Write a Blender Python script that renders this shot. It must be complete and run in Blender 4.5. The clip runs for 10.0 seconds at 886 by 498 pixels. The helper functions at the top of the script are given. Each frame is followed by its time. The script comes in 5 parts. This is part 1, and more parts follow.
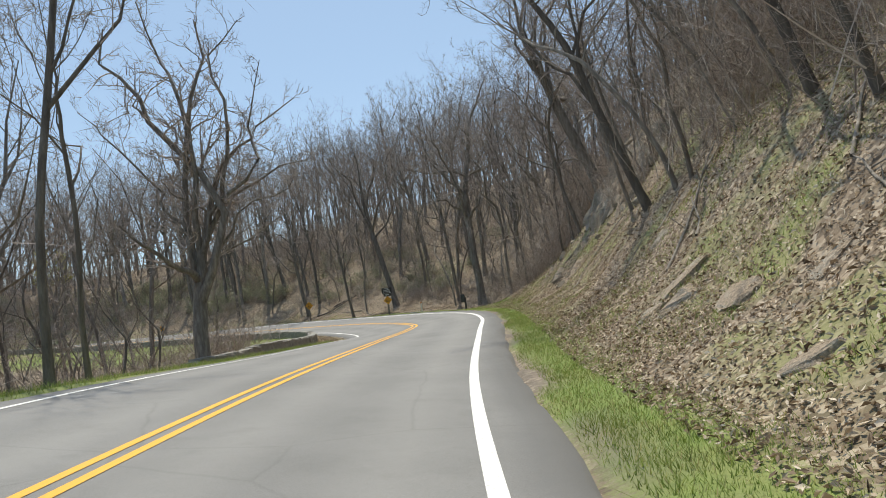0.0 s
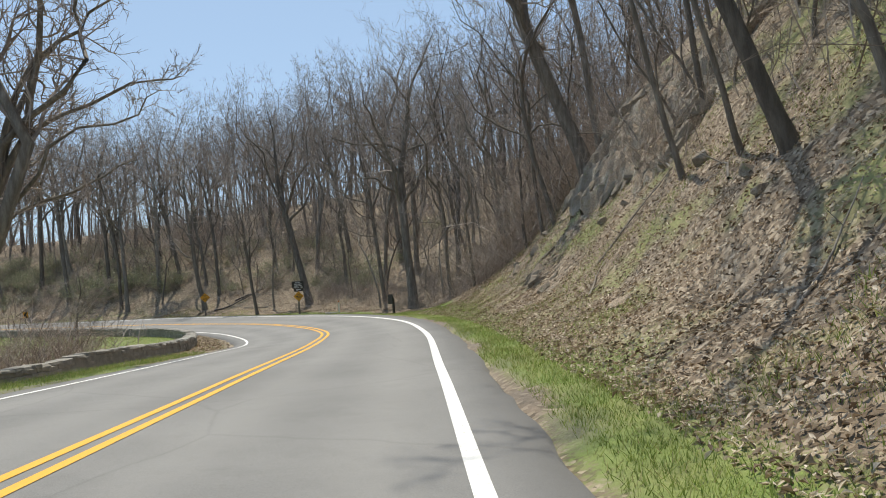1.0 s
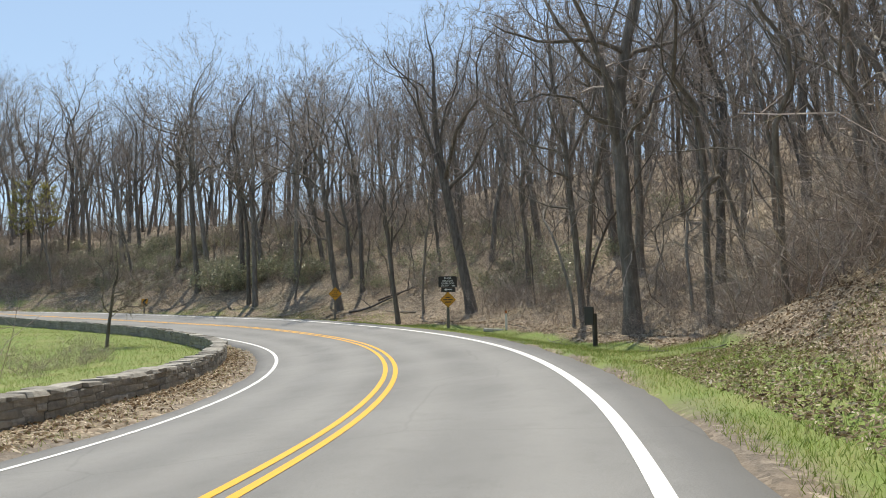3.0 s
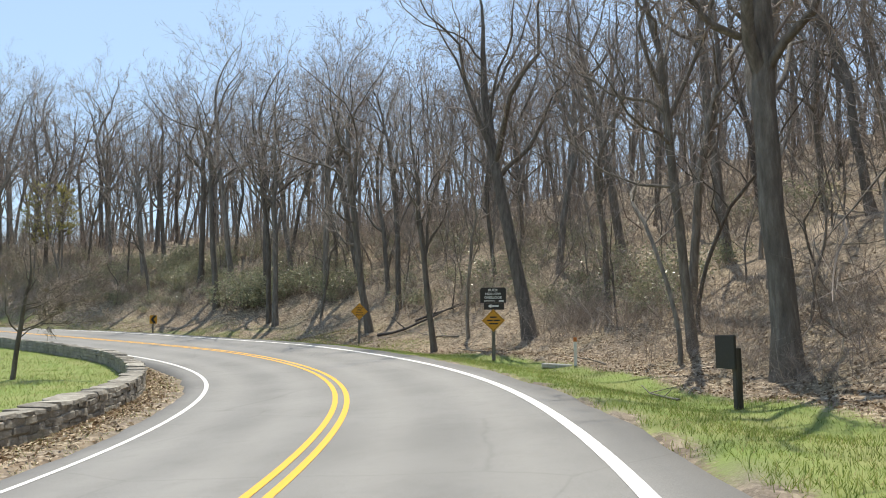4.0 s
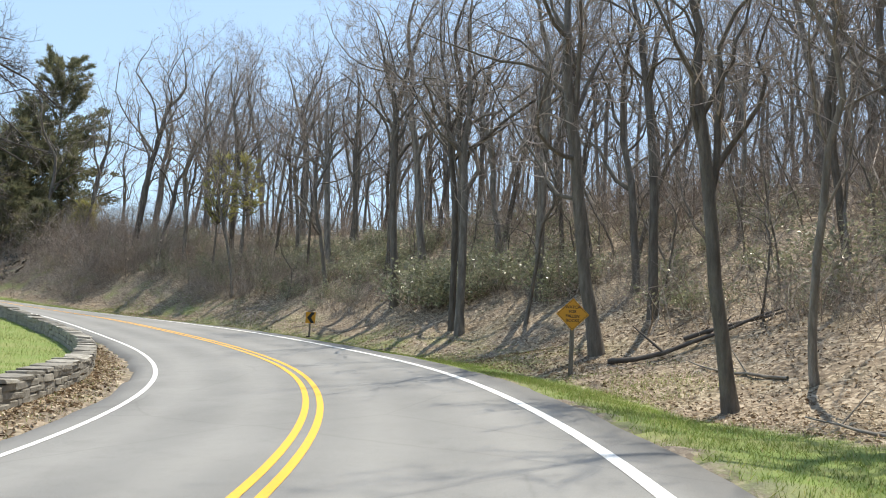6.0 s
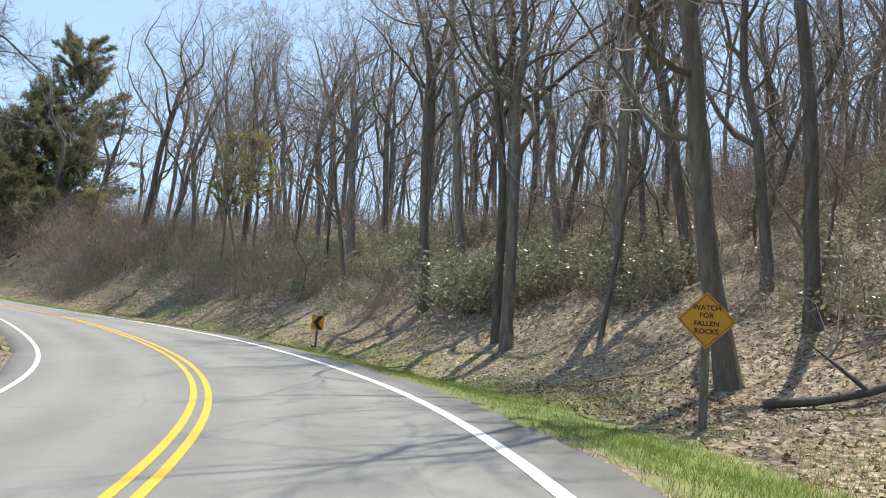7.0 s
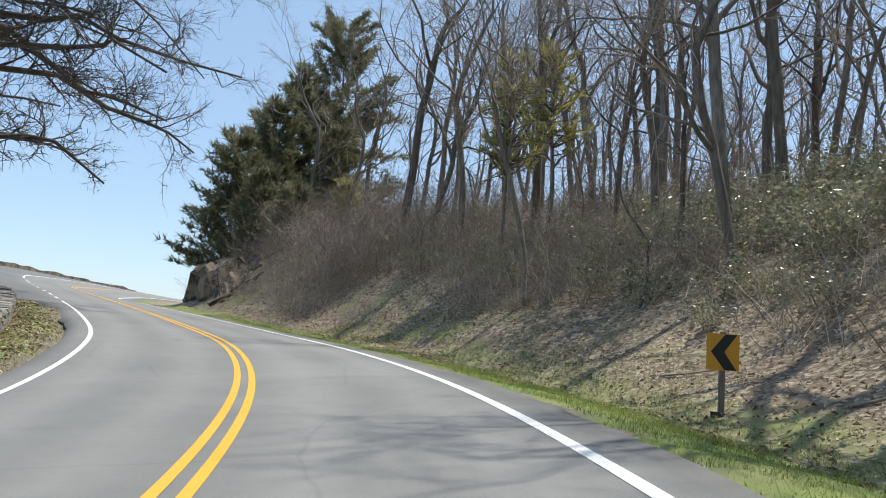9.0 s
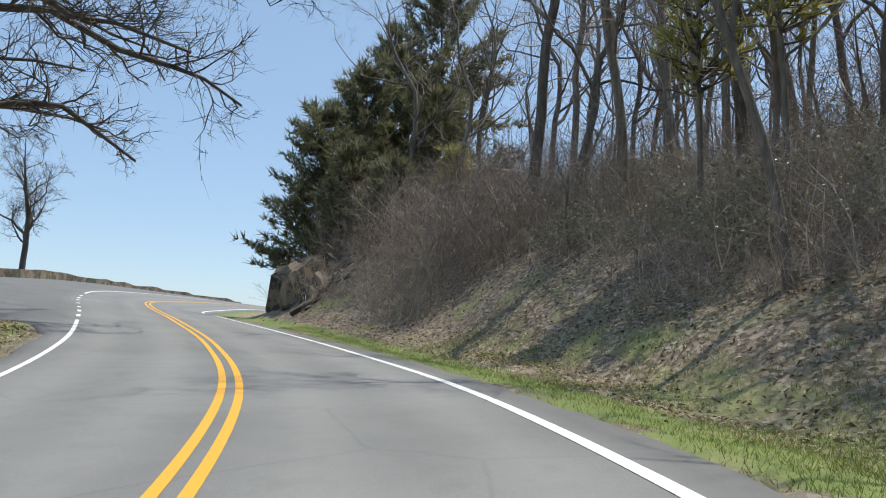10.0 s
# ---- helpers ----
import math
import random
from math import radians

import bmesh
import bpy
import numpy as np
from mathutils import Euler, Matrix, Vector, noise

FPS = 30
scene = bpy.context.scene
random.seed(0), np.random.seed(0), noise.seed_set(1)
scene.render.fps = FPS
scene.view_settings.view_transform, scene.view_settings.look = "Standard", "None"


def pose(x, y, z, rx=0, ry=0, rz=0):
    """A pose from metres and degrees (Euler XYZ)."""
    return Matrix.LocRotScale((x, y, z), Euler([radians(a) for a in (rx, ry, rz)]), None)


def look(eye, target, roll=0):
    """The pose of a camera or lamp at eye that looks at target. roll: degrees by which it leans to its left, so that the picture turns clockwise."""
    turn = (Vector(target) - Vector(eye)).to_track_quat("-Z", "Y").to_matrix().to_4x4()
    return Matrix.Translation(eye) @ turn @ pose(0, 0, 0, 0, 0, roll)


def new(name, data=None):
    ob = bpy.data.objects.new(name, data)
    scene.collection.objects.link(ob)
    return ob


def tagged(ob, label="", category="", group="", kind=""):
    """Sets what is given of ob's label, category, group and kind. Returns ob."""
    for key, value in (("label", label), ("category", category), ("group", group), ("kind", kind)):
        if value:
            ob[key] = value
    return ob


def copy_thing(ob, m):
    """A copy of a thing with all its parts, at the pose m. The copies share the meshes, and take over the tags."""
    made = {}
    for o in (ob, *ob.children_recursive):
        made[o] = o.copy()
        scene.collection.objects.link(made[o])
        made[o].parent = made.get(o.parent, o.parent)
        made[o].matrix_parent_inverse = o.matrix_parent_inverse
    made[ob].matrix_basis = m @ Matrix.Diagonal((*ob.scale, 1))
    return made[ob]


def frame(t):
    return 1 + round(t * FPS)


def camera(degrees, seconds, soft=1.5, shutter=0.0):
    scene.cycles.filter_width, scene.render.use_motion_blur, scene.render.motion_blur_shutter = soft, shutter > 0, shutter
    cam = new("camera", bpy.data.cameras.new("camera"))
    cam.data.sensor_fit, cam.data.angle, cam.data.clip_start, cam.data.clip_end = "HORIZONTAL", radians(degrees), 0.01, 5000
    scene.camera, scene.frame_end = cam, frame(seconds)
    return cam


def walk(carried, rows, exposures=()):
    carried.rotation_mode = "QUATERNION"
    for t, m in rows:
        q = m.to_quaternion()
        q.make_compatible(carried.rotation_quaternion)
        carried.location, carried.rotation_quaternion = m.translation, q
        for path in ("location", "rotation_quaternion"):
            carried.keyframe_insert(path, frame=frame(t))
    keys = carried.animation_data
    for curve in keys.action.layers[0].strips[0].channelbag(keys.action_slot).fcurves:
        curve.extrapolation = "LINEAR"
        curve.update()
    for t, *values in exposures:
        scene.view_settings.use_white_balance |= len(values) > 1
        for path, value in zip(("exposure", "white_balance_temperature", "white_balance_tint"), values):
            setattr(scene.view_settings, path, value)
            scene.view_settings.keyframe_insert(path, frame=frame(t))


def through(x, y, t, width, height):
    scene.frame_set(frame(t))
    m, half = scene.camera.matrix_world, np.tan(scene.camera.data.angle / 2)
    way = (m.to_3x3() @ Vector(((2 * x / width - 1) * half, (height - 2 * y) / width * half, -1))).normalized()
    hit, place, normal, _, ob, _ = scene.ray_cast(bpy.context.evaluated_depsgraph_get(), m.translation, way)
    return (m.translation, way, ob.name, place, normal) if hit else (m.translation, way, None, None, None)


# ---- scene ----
# ---- camera and its way ----
cam = camera(60.78, 10.0, soft=1.0)
walk(cam, [
    (0, pose(0.065, 0.001, 1.298, 94.00, 7.90, -1.00)),
    (0.5, pose(-0.098, 5.750, 1.366, 93.80, 6.29, -5.50)),
    (1, pose(0.140, 11.516, 1.424, 93.40, 4.72, -7.02)),
    (1.5, pose(0.504, 17.307, 1.494, 95.38, 3.00, -2.32)),
    (2, pose(1.029, 23.112, 1.539, 94.35, 1.67, 2.63)),
    (2.2, pose(1.200, 25.450, 1.550, 94.24, 1.66, 3.28)),
    (3.3, pose(1.800, 38.280, 1.655, 94.84, 0.95, 10.72)),
    (3.5, pose(1.664, 40.572, 1.665, 94.98, 0.98, 11.66)),
    (4, pose(1.145, 46.062, 1.714, 96.38, 0.16, 14.21)),
    (4.5, pose(0.306, 51.235, 1.731, 97.23, -0.86, 18.84)),
    (5, pose(-0.945, 56.061, 1.774, 97.45, -1.01, 24.77)),
    (5.5, pose(-2.530, 60.626, 1.797, 97.40, -2.52, 30.87)),
    (5.7, pose(-3.250, 62.340, 1.830, 97.20, -2.90, 32.20)),
    (6.8, pose(-8.150, 71.050, 2.050, 97.45, -4.70, 36.50)),
    (7, pose(-9.268, 72.501, 2.090, 97.61, -4.75, 37.24)),
    (7.5, pose(-12.501, 75.948, 2.166, 97.44, -4.79, 41.35)),
    (8, pose(-16.190, 79.235, 2.328, 97.50, -4.90, 46.93)),
    (8.5, pose(-20.271, 82.144, 2.401, 97.63, -4.89, 52.60)),
    (9, pose(-24.764, 84.729, 2.571, 97.22, -4.33, 59.66)),
    (9.5, pose(-29.646, 86.998, 2.774, 96.48, -2.53, 64.92)),
    (10, pose(-34.881, 88.863, 2.991, 96.68, -1.72, 68.40)),
], exposures=[(0, -0.17, 7050, 7), (2, -0.15, 7050, 8), (3.5, 0.11, 7100, 8), (5.5, 0.36, 7050, 7.5), (7.5, 0.36, 6950, 8), (9, 0.0, 6750, 7.5), (10, -0.17, 6650, 7.5)])

# ---- sky and sun ----
SUN_AZ = math.atan2(-0.12, 0.99)
SUN_EL = radians(67)
world = bpy.data.worlds.new("sky")
scene.world = world
world.use_nodes = True
wn = world.node_tree.nodes
sky = wn.new("ShaderNodeTexSky")
sky.sky_type = 'NISHITA'
sky.sun_disc = False
sky.sun_elevation, sky.sun_rotation = SUN_EL, SUN_AZ
sky.altitude, sky.air_density, sky.dust_density, sky.ozone_density = 900, 1.0, 1.2, 1.0
wn["Background"].inputs["Strength"].default_value = 0.185
# thin high haze evens out the blue
haze = wn.new("ShaderNodeMix")
haze.data_type = 'RGBA'
haze.inputs[0].default_value = 0.45
haze.inputs[7].default_value = (2.5, 3.75, 5.5, 1)
world.node_tree.links.new(sky.outputs[0], haze.inputs[6])
world.node_tree.links.new(haze.outputs[2], wn["Background"].inputs["Color"])
sun_data = bpy.data.lights.new("sun", 'SUN')
sun_data.energy, sun_data.angle, sun_data.color = 5.0, radians(0.55), (1.0, 0.95, 0.86)
sun = new("sun", sun_data)
sun.matrix_world = look((0, 0, 60), (-60 * math.sin(SUN_AZ) * math.cos(SUN_EL), -60 * math.cos(SUN_AZ) * math.cos(SUN_EL), 60 - 60 * math.sin(SUN_EL)))

# ---- the lie of the land ----
# centre line of the road: x, y, z, cross fall in degrees (right side up)
ROAD = np.array([
    (-2.20, -90.00, 0.30, -2.0), (-2.70, -45.00, 0.15, -2.9), (-3.16, -20.00, 0.24, -5.4), (-3.05, 0.00, 0.29, -6.0), (-2.72, 11.77, 0.35, -5.4),
    (-1.85, 23.26, 0.33, -1.3), (-1.01, 34.57, 0.27, 1.3), (-1.13, 45.27, 0.19, 4.1), (-2.86, 54.99, 0.25, 5.1), (-5.93, 63.53, 0.40, 4.7),
    (-10.48, 71.05, 0.59, 5.0), (-16.85, 77.74, 0.87, 5.5), (-24.98, 83.30, 1.17, 5.3), (-34.52, 87.47, 1.59, 4.7), (-44.29, 89.85, 2.11, 1.6),
    (-54.33, 90.47, 2.62, -0.5), (-64.34, 90.06, 3.27, -2.8), (-76.30, 89.17, 4.09, -6.0), (-88.24, 89.26, 4.72, -9.6), (-100.05, 91.09, 5.21, -10.7),
    (-117.40, 96.50, 5.80, -9.0), (-140.00, 110.00, 6.00, -5.0)])


def spline(points, step):
    """Catmull-Rom through the rows, resampled evenly."""
    out = []
    p = np.vstack([2 * points[0] - points[1], points, 2 * points[-1] - points[-2]])
    for i in range(1, len(p) - 2):
        a, b, c, d = p[i - 1:i + 3]
        t1, t2, t3 = (np.linalg.norm(b[:2] - a[:2]) ** .5, np.linalg.norm(c[:2] - b[:2]) ** .5, np.linalg.norm(d[:2] - c[:2]) ** .5)
        m1 = t2 * ((b - a) / t1 - (c - a) / (t1 + t2) + (c - b) / t2)
        m2 = t2 * ((c - b) / t2 - (d - b) / (t2 + t3) + (d - c) / t3)
        for u in np.linspace(0, 1, 40, endpoint=False):
            out.append((2 * u**3 - 3 * u**2 + 1) * b + (u**3 - 2 * u**2 + u) * m1 + (3 * u**2 - 2 * u**3) * c + (u**3 - u**2) * m2)
    out = np.array(out + [points[-1]])
    s = np.concatenate([[0], np.cumsum(np.linalg.norm(np.diff(out[:, :2], axis=0), axis=1))])
    at = np.arange(0, s[-1], step)
    return np.stack([np.interp(at, s, out[:, k]) for k in range(out.shape[1])], 1)


RC = spline(ROAD, 0.5)
tangent = np.gradient(RC[:, :2], axis=0)
tangent /= np.linalg.norm(tangent, axis=1)[:, None]
RIGHT = np.stack([tangent[:, 1], -tangent[:, 0]], 1)
RS = np.arange(len(RC)) * 0.5
RS -= RS[np.argmin(np.abs(RC[:120 * 2, 1]) + np.abs(RC[:240, 0] + 2.8) * 0.2)]
SLOPE = np.tan(np.radians(RC[:, 3]))


def road_frame(x, y):
    """Along and across the road, with the row of the centre line."""
    x, y = np.asarray(x, float).ravel(), np.asarray(y, float).ravel()
    row = np.zeros(len(x), int)
    coarse = RC[::4, :2]
    for k in range(0, len(x), 20000):
        q = slice(k, k + 20000)
        i = ((x[q, None] - coarse[None, :, 0]) ** 2 + (y[q, None] - coarse[None, :, 1]) ** 2).argmin(1) * 4
        best, bd = i.copy(), np.full(len(i), 1e18)
        for o in range(-3, 4):
            j = np.clip(i + o, 0, len(RC) - 1)
            dd = (x[q] - RC[j, 0]) ** 2 + (y[q] - RC[j, 1]) ** 2
            best = np.where(dd < bd, j, best)
            bd = np.minimum(bd, dd)
        row[q] = best
    off = np.stack([x, y], 1) - RC[row, :2]
    side = np.sign((off * RIGHT[row]).sum(1) + 1e-9)
    d = side * np.linalg.norm(off, axis=1)
    near = np.abs(d) < 12
    d = np.where(near, (off * RIGHT[row]).sum(1), d)
    return RS[row], d, row


def hash_noise(x, y, seed=0):
    """Smooth value noise from -1 to 1."""
    xi, yi = np.floor(x).astype(np.int64), np.floor(y).astype(np.int64)
    fx, fy = x - xi, y - yi
    fx, fy = fx * fx * fx * (fx * (fx * 6 - 15) + 10), fy * fy * fy * (fy * (fy * 6 - 15) + 10)

    def h(a, b):
        n = (a * 374761393 + b * 668265263 + seed * 974634777) & 0x7fffffff
        n = ((n ^ (n >> 13)) * 1274126177) & 0x7fffffff
        n = n ^ (n >> 16)
        return (n & 0xffff) / 32767.5 - 1
    return (h(xi, yi) * (1 - fx) + h(xi + 1, yi) * fx) * (1 - fy) + (h(xi, yi + 1) * (1 - fx) + h(xi + 1, yi + 1) * fx) * fy


def fbm(x, y, scale, octaves=4, seed=0):
    z, a = 0, 1
    for o in range(octaves):
        z = z + a * hash_noise(x / scale + 17.3 * o, y / scale - 9.1 * o, seed + o)
        scale, a = scale / 2.1, a * 0.5
    return z


def smooth(a, b, x):
    t = np.clip((x - a) / (b - a), 0, 1)
    return t * t * (3 - 2 * t)


R_AT = np.array([3.9, 5.2, 7, 10, 13, 20, 30, 45, 70, 120, 300])
# uphill side: heights over the road's edge, at places along the road
UPHILL = {
    -90: [0, .0, .95, 4.3, 7.0, 12.2, 18, 24, 30, 34, 36],
    20: [0, .0, .95, 4.3, 7.2, 12.8, 18, 24, 30, 34, 36],
    33: [0, .0, .95, 4.0, 7.9, 14.0, 19.5, 25, 30, 34, 36],
    42: [0, .0, .9, 3.5, 7.9, 14.4, 20, 26, 31, 36, 38],
    47: [0, .0, .6, 2.5, 5.3, 10.8, 17.0, 23, 29, 35, 38],
    56: [0, -.14, -.4, -.1, 1.3, 5.8, 12, 18, 26, 36, 38],
    72: [0, -.1, -.25, -.05, 1.1, 4.8, 10.2, 15.5, 22, 31, 33],
    86: [0, -.15, -.35, .25, 1.9, 6.0, 10.4, 15.0, 21, 29, 31],
    106: [0, -.15, -.35, .9, 2.8, 6.9, 10.0, 13.0, 17.5, 23, 24],
    122: [0, -.1, .1, 2.2, 4.2, 7.4, 9.6, 11.5, 14.5, 18, 18],
    135: [0, .05, 1.0, 3.8, 5.6, 7.4, 8.3, 9, 9, 9, 8],
    144: [0, .05, 1.3, 4.2, 5.8, 7, 7.5, 7.5, 7, 5, 0],
    149: [0, -.05, -.2, -.3, -.2, 0, 0, -2, -6, -16, -40],
    260: [0, -.1, -.4, -1.2, -2.4, -5, -9, -14, -24, -40, -80]}
L_AT = np.array([3.9, 5.5, 7, 10, 15, 25, 45, 80, 300])
DOWNHILL = {
    -90: [0, -.05, -.12, -1.4, -4.0, -9, -14, -20, -60],
    20: [0, -.05, -.12, -1.0, -3.2, -7, -10, -14, -50],
    34: [0, -.08, -.15, -.4, -1.4, -4, -6, -9, -50],
    48: [0, -.05, -.1, -.2, -.6, -2.4, -5, -8, -50],
    100: [0, -.05, -.1, -.25, -.7, -2.4, -5, -8, -50],
    112: [0, -.05, -.1, -.3, -.9, -3, -6, -10, -50],
    128: [0, .0, .0, .0, -.2, -3, -9, -16, -60],
    260: [0, .0, .0, .0, -.3, -4, -10, -18, -80]}


def ground(x, y, rough=True):
    """Height of the ground at a place, and what grows there."""
    shape = np.shape(x)
    x, y = np.asarray(x, float).ravel(), np.asarray(y, float).ravel()
    s, d, row = road_frame(x, y)

    def table(at, rows, u):
        keys = np.array(sorted(rows))
        prof = np.stack([np.interp(u, at, rows[k]) for k in keys], 1)
        i = np.clip(np.searchsorted(keys, s) - 1, 0, len(keys) - 2)
        w = np.clip((s - keys[i]) / (keys[i + 1] - keys[i]), 0, 1)
        n = np.arange(len(s))
        return prof[n, i] * (1 - w) + prof[n, i + 1] * w
    u = np.abs(d)
    base = RC[row, 2] * (1 - 0.8 * smooth(14, 45, np.where(d < 0, u, 0))) + 0.0
    z = base + SLOPE[row] * np.clip(d, -4.4 - 2.6 * smooth(126, 136, s), 4.0) * (1 - smooth(12, 40, u)) + np.where(d > 0, table(R_AT, UPHILL, u), table(L_AT, DOWNHILL, u))
    if rough:
        wild = smooth(5.0, 8.5, u) * np.where(d > 0, 1.0, 0.6)
        bank = smooth(50, 40, s) * smooth(5, 7, d)
        z = z + wild * (0.22 * fbm(x, y, 5.0, 3, 3) + 0.5 * smooth(14, 40, u) * fbm(x, y, 14.0, 2, 5)) + bank * 0.12 * fbm(x, y, 1.3, 3, 8)
        z = z + 0.02 * smooth(4.1, 4.8, u) * fbm(x, y, 0.9, 2, 11)
    z = np.where((u < 4.05) | ((d < 0) & (u < 3.9 + 9.4 * smooth(126, 136, s) - 4.2 * smooth(150, 162, s))), z - 0.22, z)
    return z.reshape(shape)

# ---- materials ----
def material(name, rough=0.8, metal=0.0):
    m = bpy.data.materials.new(name)
    m.use_nodes = True
    b = m.node_tree.nodes["Principled BSDF"]
    b.inputs["Roughness"].default_value, b.inputs["Metallic"].default_value = rough, metal
    return m, m.node_tree.nodes, m.node_tree.links, b


def node(nodes, kind, **values):
    n = nodes.new(kind)
    for k, v in values.items():
        if k in n.inputs:
            n.inputs[k].default_value = v
        else:
            setattr(n, k, v)
    return n


def noise_tex(nodes, links, scale, detail=4.0, coords=None, rough=0.55):
    n = node(nodes, "ShaderNodeTexNoise", Scale=scale, Detail=detail, Roughness=rough)
    if coords is not None:
        links.new(coords, n.inputs["Vector"])
    return n


def ramp(nodes, links, source, stops):
    r = nodes.new("ShaderNodeValToRGB")
    while len(r.color_ramp.elements) < len(stops):
        r.color_ramp.elements.new(0.5)
    for e, (p, c) in zip(r.color_ramp.elements, stops):
        e.position, e.color = p, (*c, 1)
    links.new(source, r.inputs[0])
    return r.outputs[0]


def mix(nodes, links, fac, a, b, blend='MIX'):
    m = nodes.new("ShaderNodeMix")
    m.data_type, m.blend_type = 'RGBA', blend
    for socket, value in ((m.inputs[0], fac), (m.inputs[6], a), (m.inputs[7], b)):
        if hasattr(value, "is_output"):
            links.new(value, socket)
        else:
            socket.default_value = value if not isinstance(value, tuple) else (*value, 1)
    return m.outputs[2]


def bump(nodes, links, b, height, strength, distance):
    n = node(nodes, "ShaderNodeBump", Strength=strength, Distance=distance)
    links.new(height, n.inputs["Height"])
    links.new(n.outputs[0], b.inputs["Normal"])


def coords(nodes, what="Object"):
    return nodes.new("ShaderNodeTexCoord").outputs[what]


def varied(name, stops, scale, rough=0.85, bump_scale=None, strength=0.4, distance=0.02, per_object=0.0, per_island=0.0, stretch=None):
    """A rough surface in a few tones, with grain and relief."""
    m, n, l, b = material(name, rough)
    co = coords(n)
    if stretch:
        mp = node(n, "ShaderNodeMapping")
        mp.inputs["Scale"].default_value = stretch
        l.new(co, mp.inputs["Vector"])
        co = mp.outputs[0]
    big = noise_tex(n, l, scale, 6, co)
    fac = big.outputs[0]
    if per_object or per_island:
        info = n.new("ShaderNodeObjectInfo").outputs["Random"] if per_object else n.new("ShaderNodeNewGeometry").outputs["Random Per Island"]
        k = per_object or per_island
        a = node(n, "ShaderNodeMath", operation='MULTIPLY_ADD')
        l.new(info, a.inputs[0])
        a.inputs[1].default_value = k
        l.new(fac, a.inputs[2])
        s2 = node(n, "ShaderNodeMath", operation='SUBTRACT')
        l.new(a.outputs[0], s2.inputs[0])
        s2.inputs[1].default_value = k / 2
        fac = s2.outputs[0]
    c = ramp(n, l, fac, stops)
    fine = noise_tex(n, l, bump_scale or scale * 8, 5, co)
    c = mix(n, l, 0.35, c, ramp(n, l, fine.outputs[0], [(0.3, (0.35, 0.35, 0.35)), (0.7, (1, 1, 1))]), 'MULTIPLY')
    l.new(c, b.inputs["Base Color"])
    bump(n, l, b, fine.outputs[0], strength, distance)
    return m


def asphalt_material():
    m, n, l, b = material("asphalt", 0.85)
    co = coords(n)
    grain = noise_tex(n, l, 90, 3, co)
    patch = noise_tex(n, l, 0.35, 5, co)
    at = node(n, "ShaderNodeAttribute", attribute_name="wear")
    c = ramp(n, l, patch.outputs[0], [(0.3, (0.185, 0.185, 0.183)), (0.7, (0.245, 0.244, 0.24))])
    c = mix(n, l, 0.5, c, ramp(n, l, grain.outputs[0], [(0.3, (0.45, 0.45, 0.45)), (0.62, (1, 1, 1))]), 'MULTIPLY')
    track = node(n, "ShaderNodeAttribute", attribute_name="track")
    blot = noise_tex(n, l, 1.6, 6, co, 0.65)
    tr = node(n, "ShaderNodeMath", operation='MULTIPLY')
    l.new(track.outputs["Fac"], tr.inputs[0])
    l.new(blot.outputs[0], tr.inputs[1])
    c = mix(n, l, tr.outputs[0], c, (0.31, 0.305, 0.295))
    c = mix(n, l, ramp(n, l, blot.outputs[0], [(0.52, (0, 0, 0)), (0.72, (0.4, 0.4, 0.4))]), c, (0.14, 0.14, 0.138))
    c = mix(n, l, at.outputs["Fac"], c, (0.1, 0.1, 0.1), 'MIX')
    # fine cracks
    warp = noise_tex(n, l, 0.7, 4, co)
    add = mix(n, l, 0.25, co, warp.outputs[1], 'ADD')
    v = node(n, "ShaderNodeTexVoronoi", feature='DISTANCE_TO_EDGE', Scale=0.22)
    l.new(add, v.inputs["Vector"])
    crack = ramp(n, l, v.outputs["Distance"], [(0.0, (0.55, 0.55, 0.55)), (0.006, (1, 1, 1))])
    c = mix(n, l, 0.28, c, crack, 'MULTIPLY')
    l.new(c, b.inputs["Base Color"])
    bump(n, l, b, grain.outputs[0], 0.25, 0.01)
    return m


def paint_material(name, colour, worn):
    m, n, l, b = material(name, 0.7)
    co = coords(n)
    wear = noise_tex(n, l, 25, 5, co)
    c = mix(n, l, ramp(n, l, wear.outputs[0], [(0.55, (0, 0, 0)), (0.75, (1, 1, 1))]), colour, worn)
    l.new(c, b.inputs["Base Color"])
    bump(n, l, b, wear.outputs[0], 0.15, 0.01)
    return m


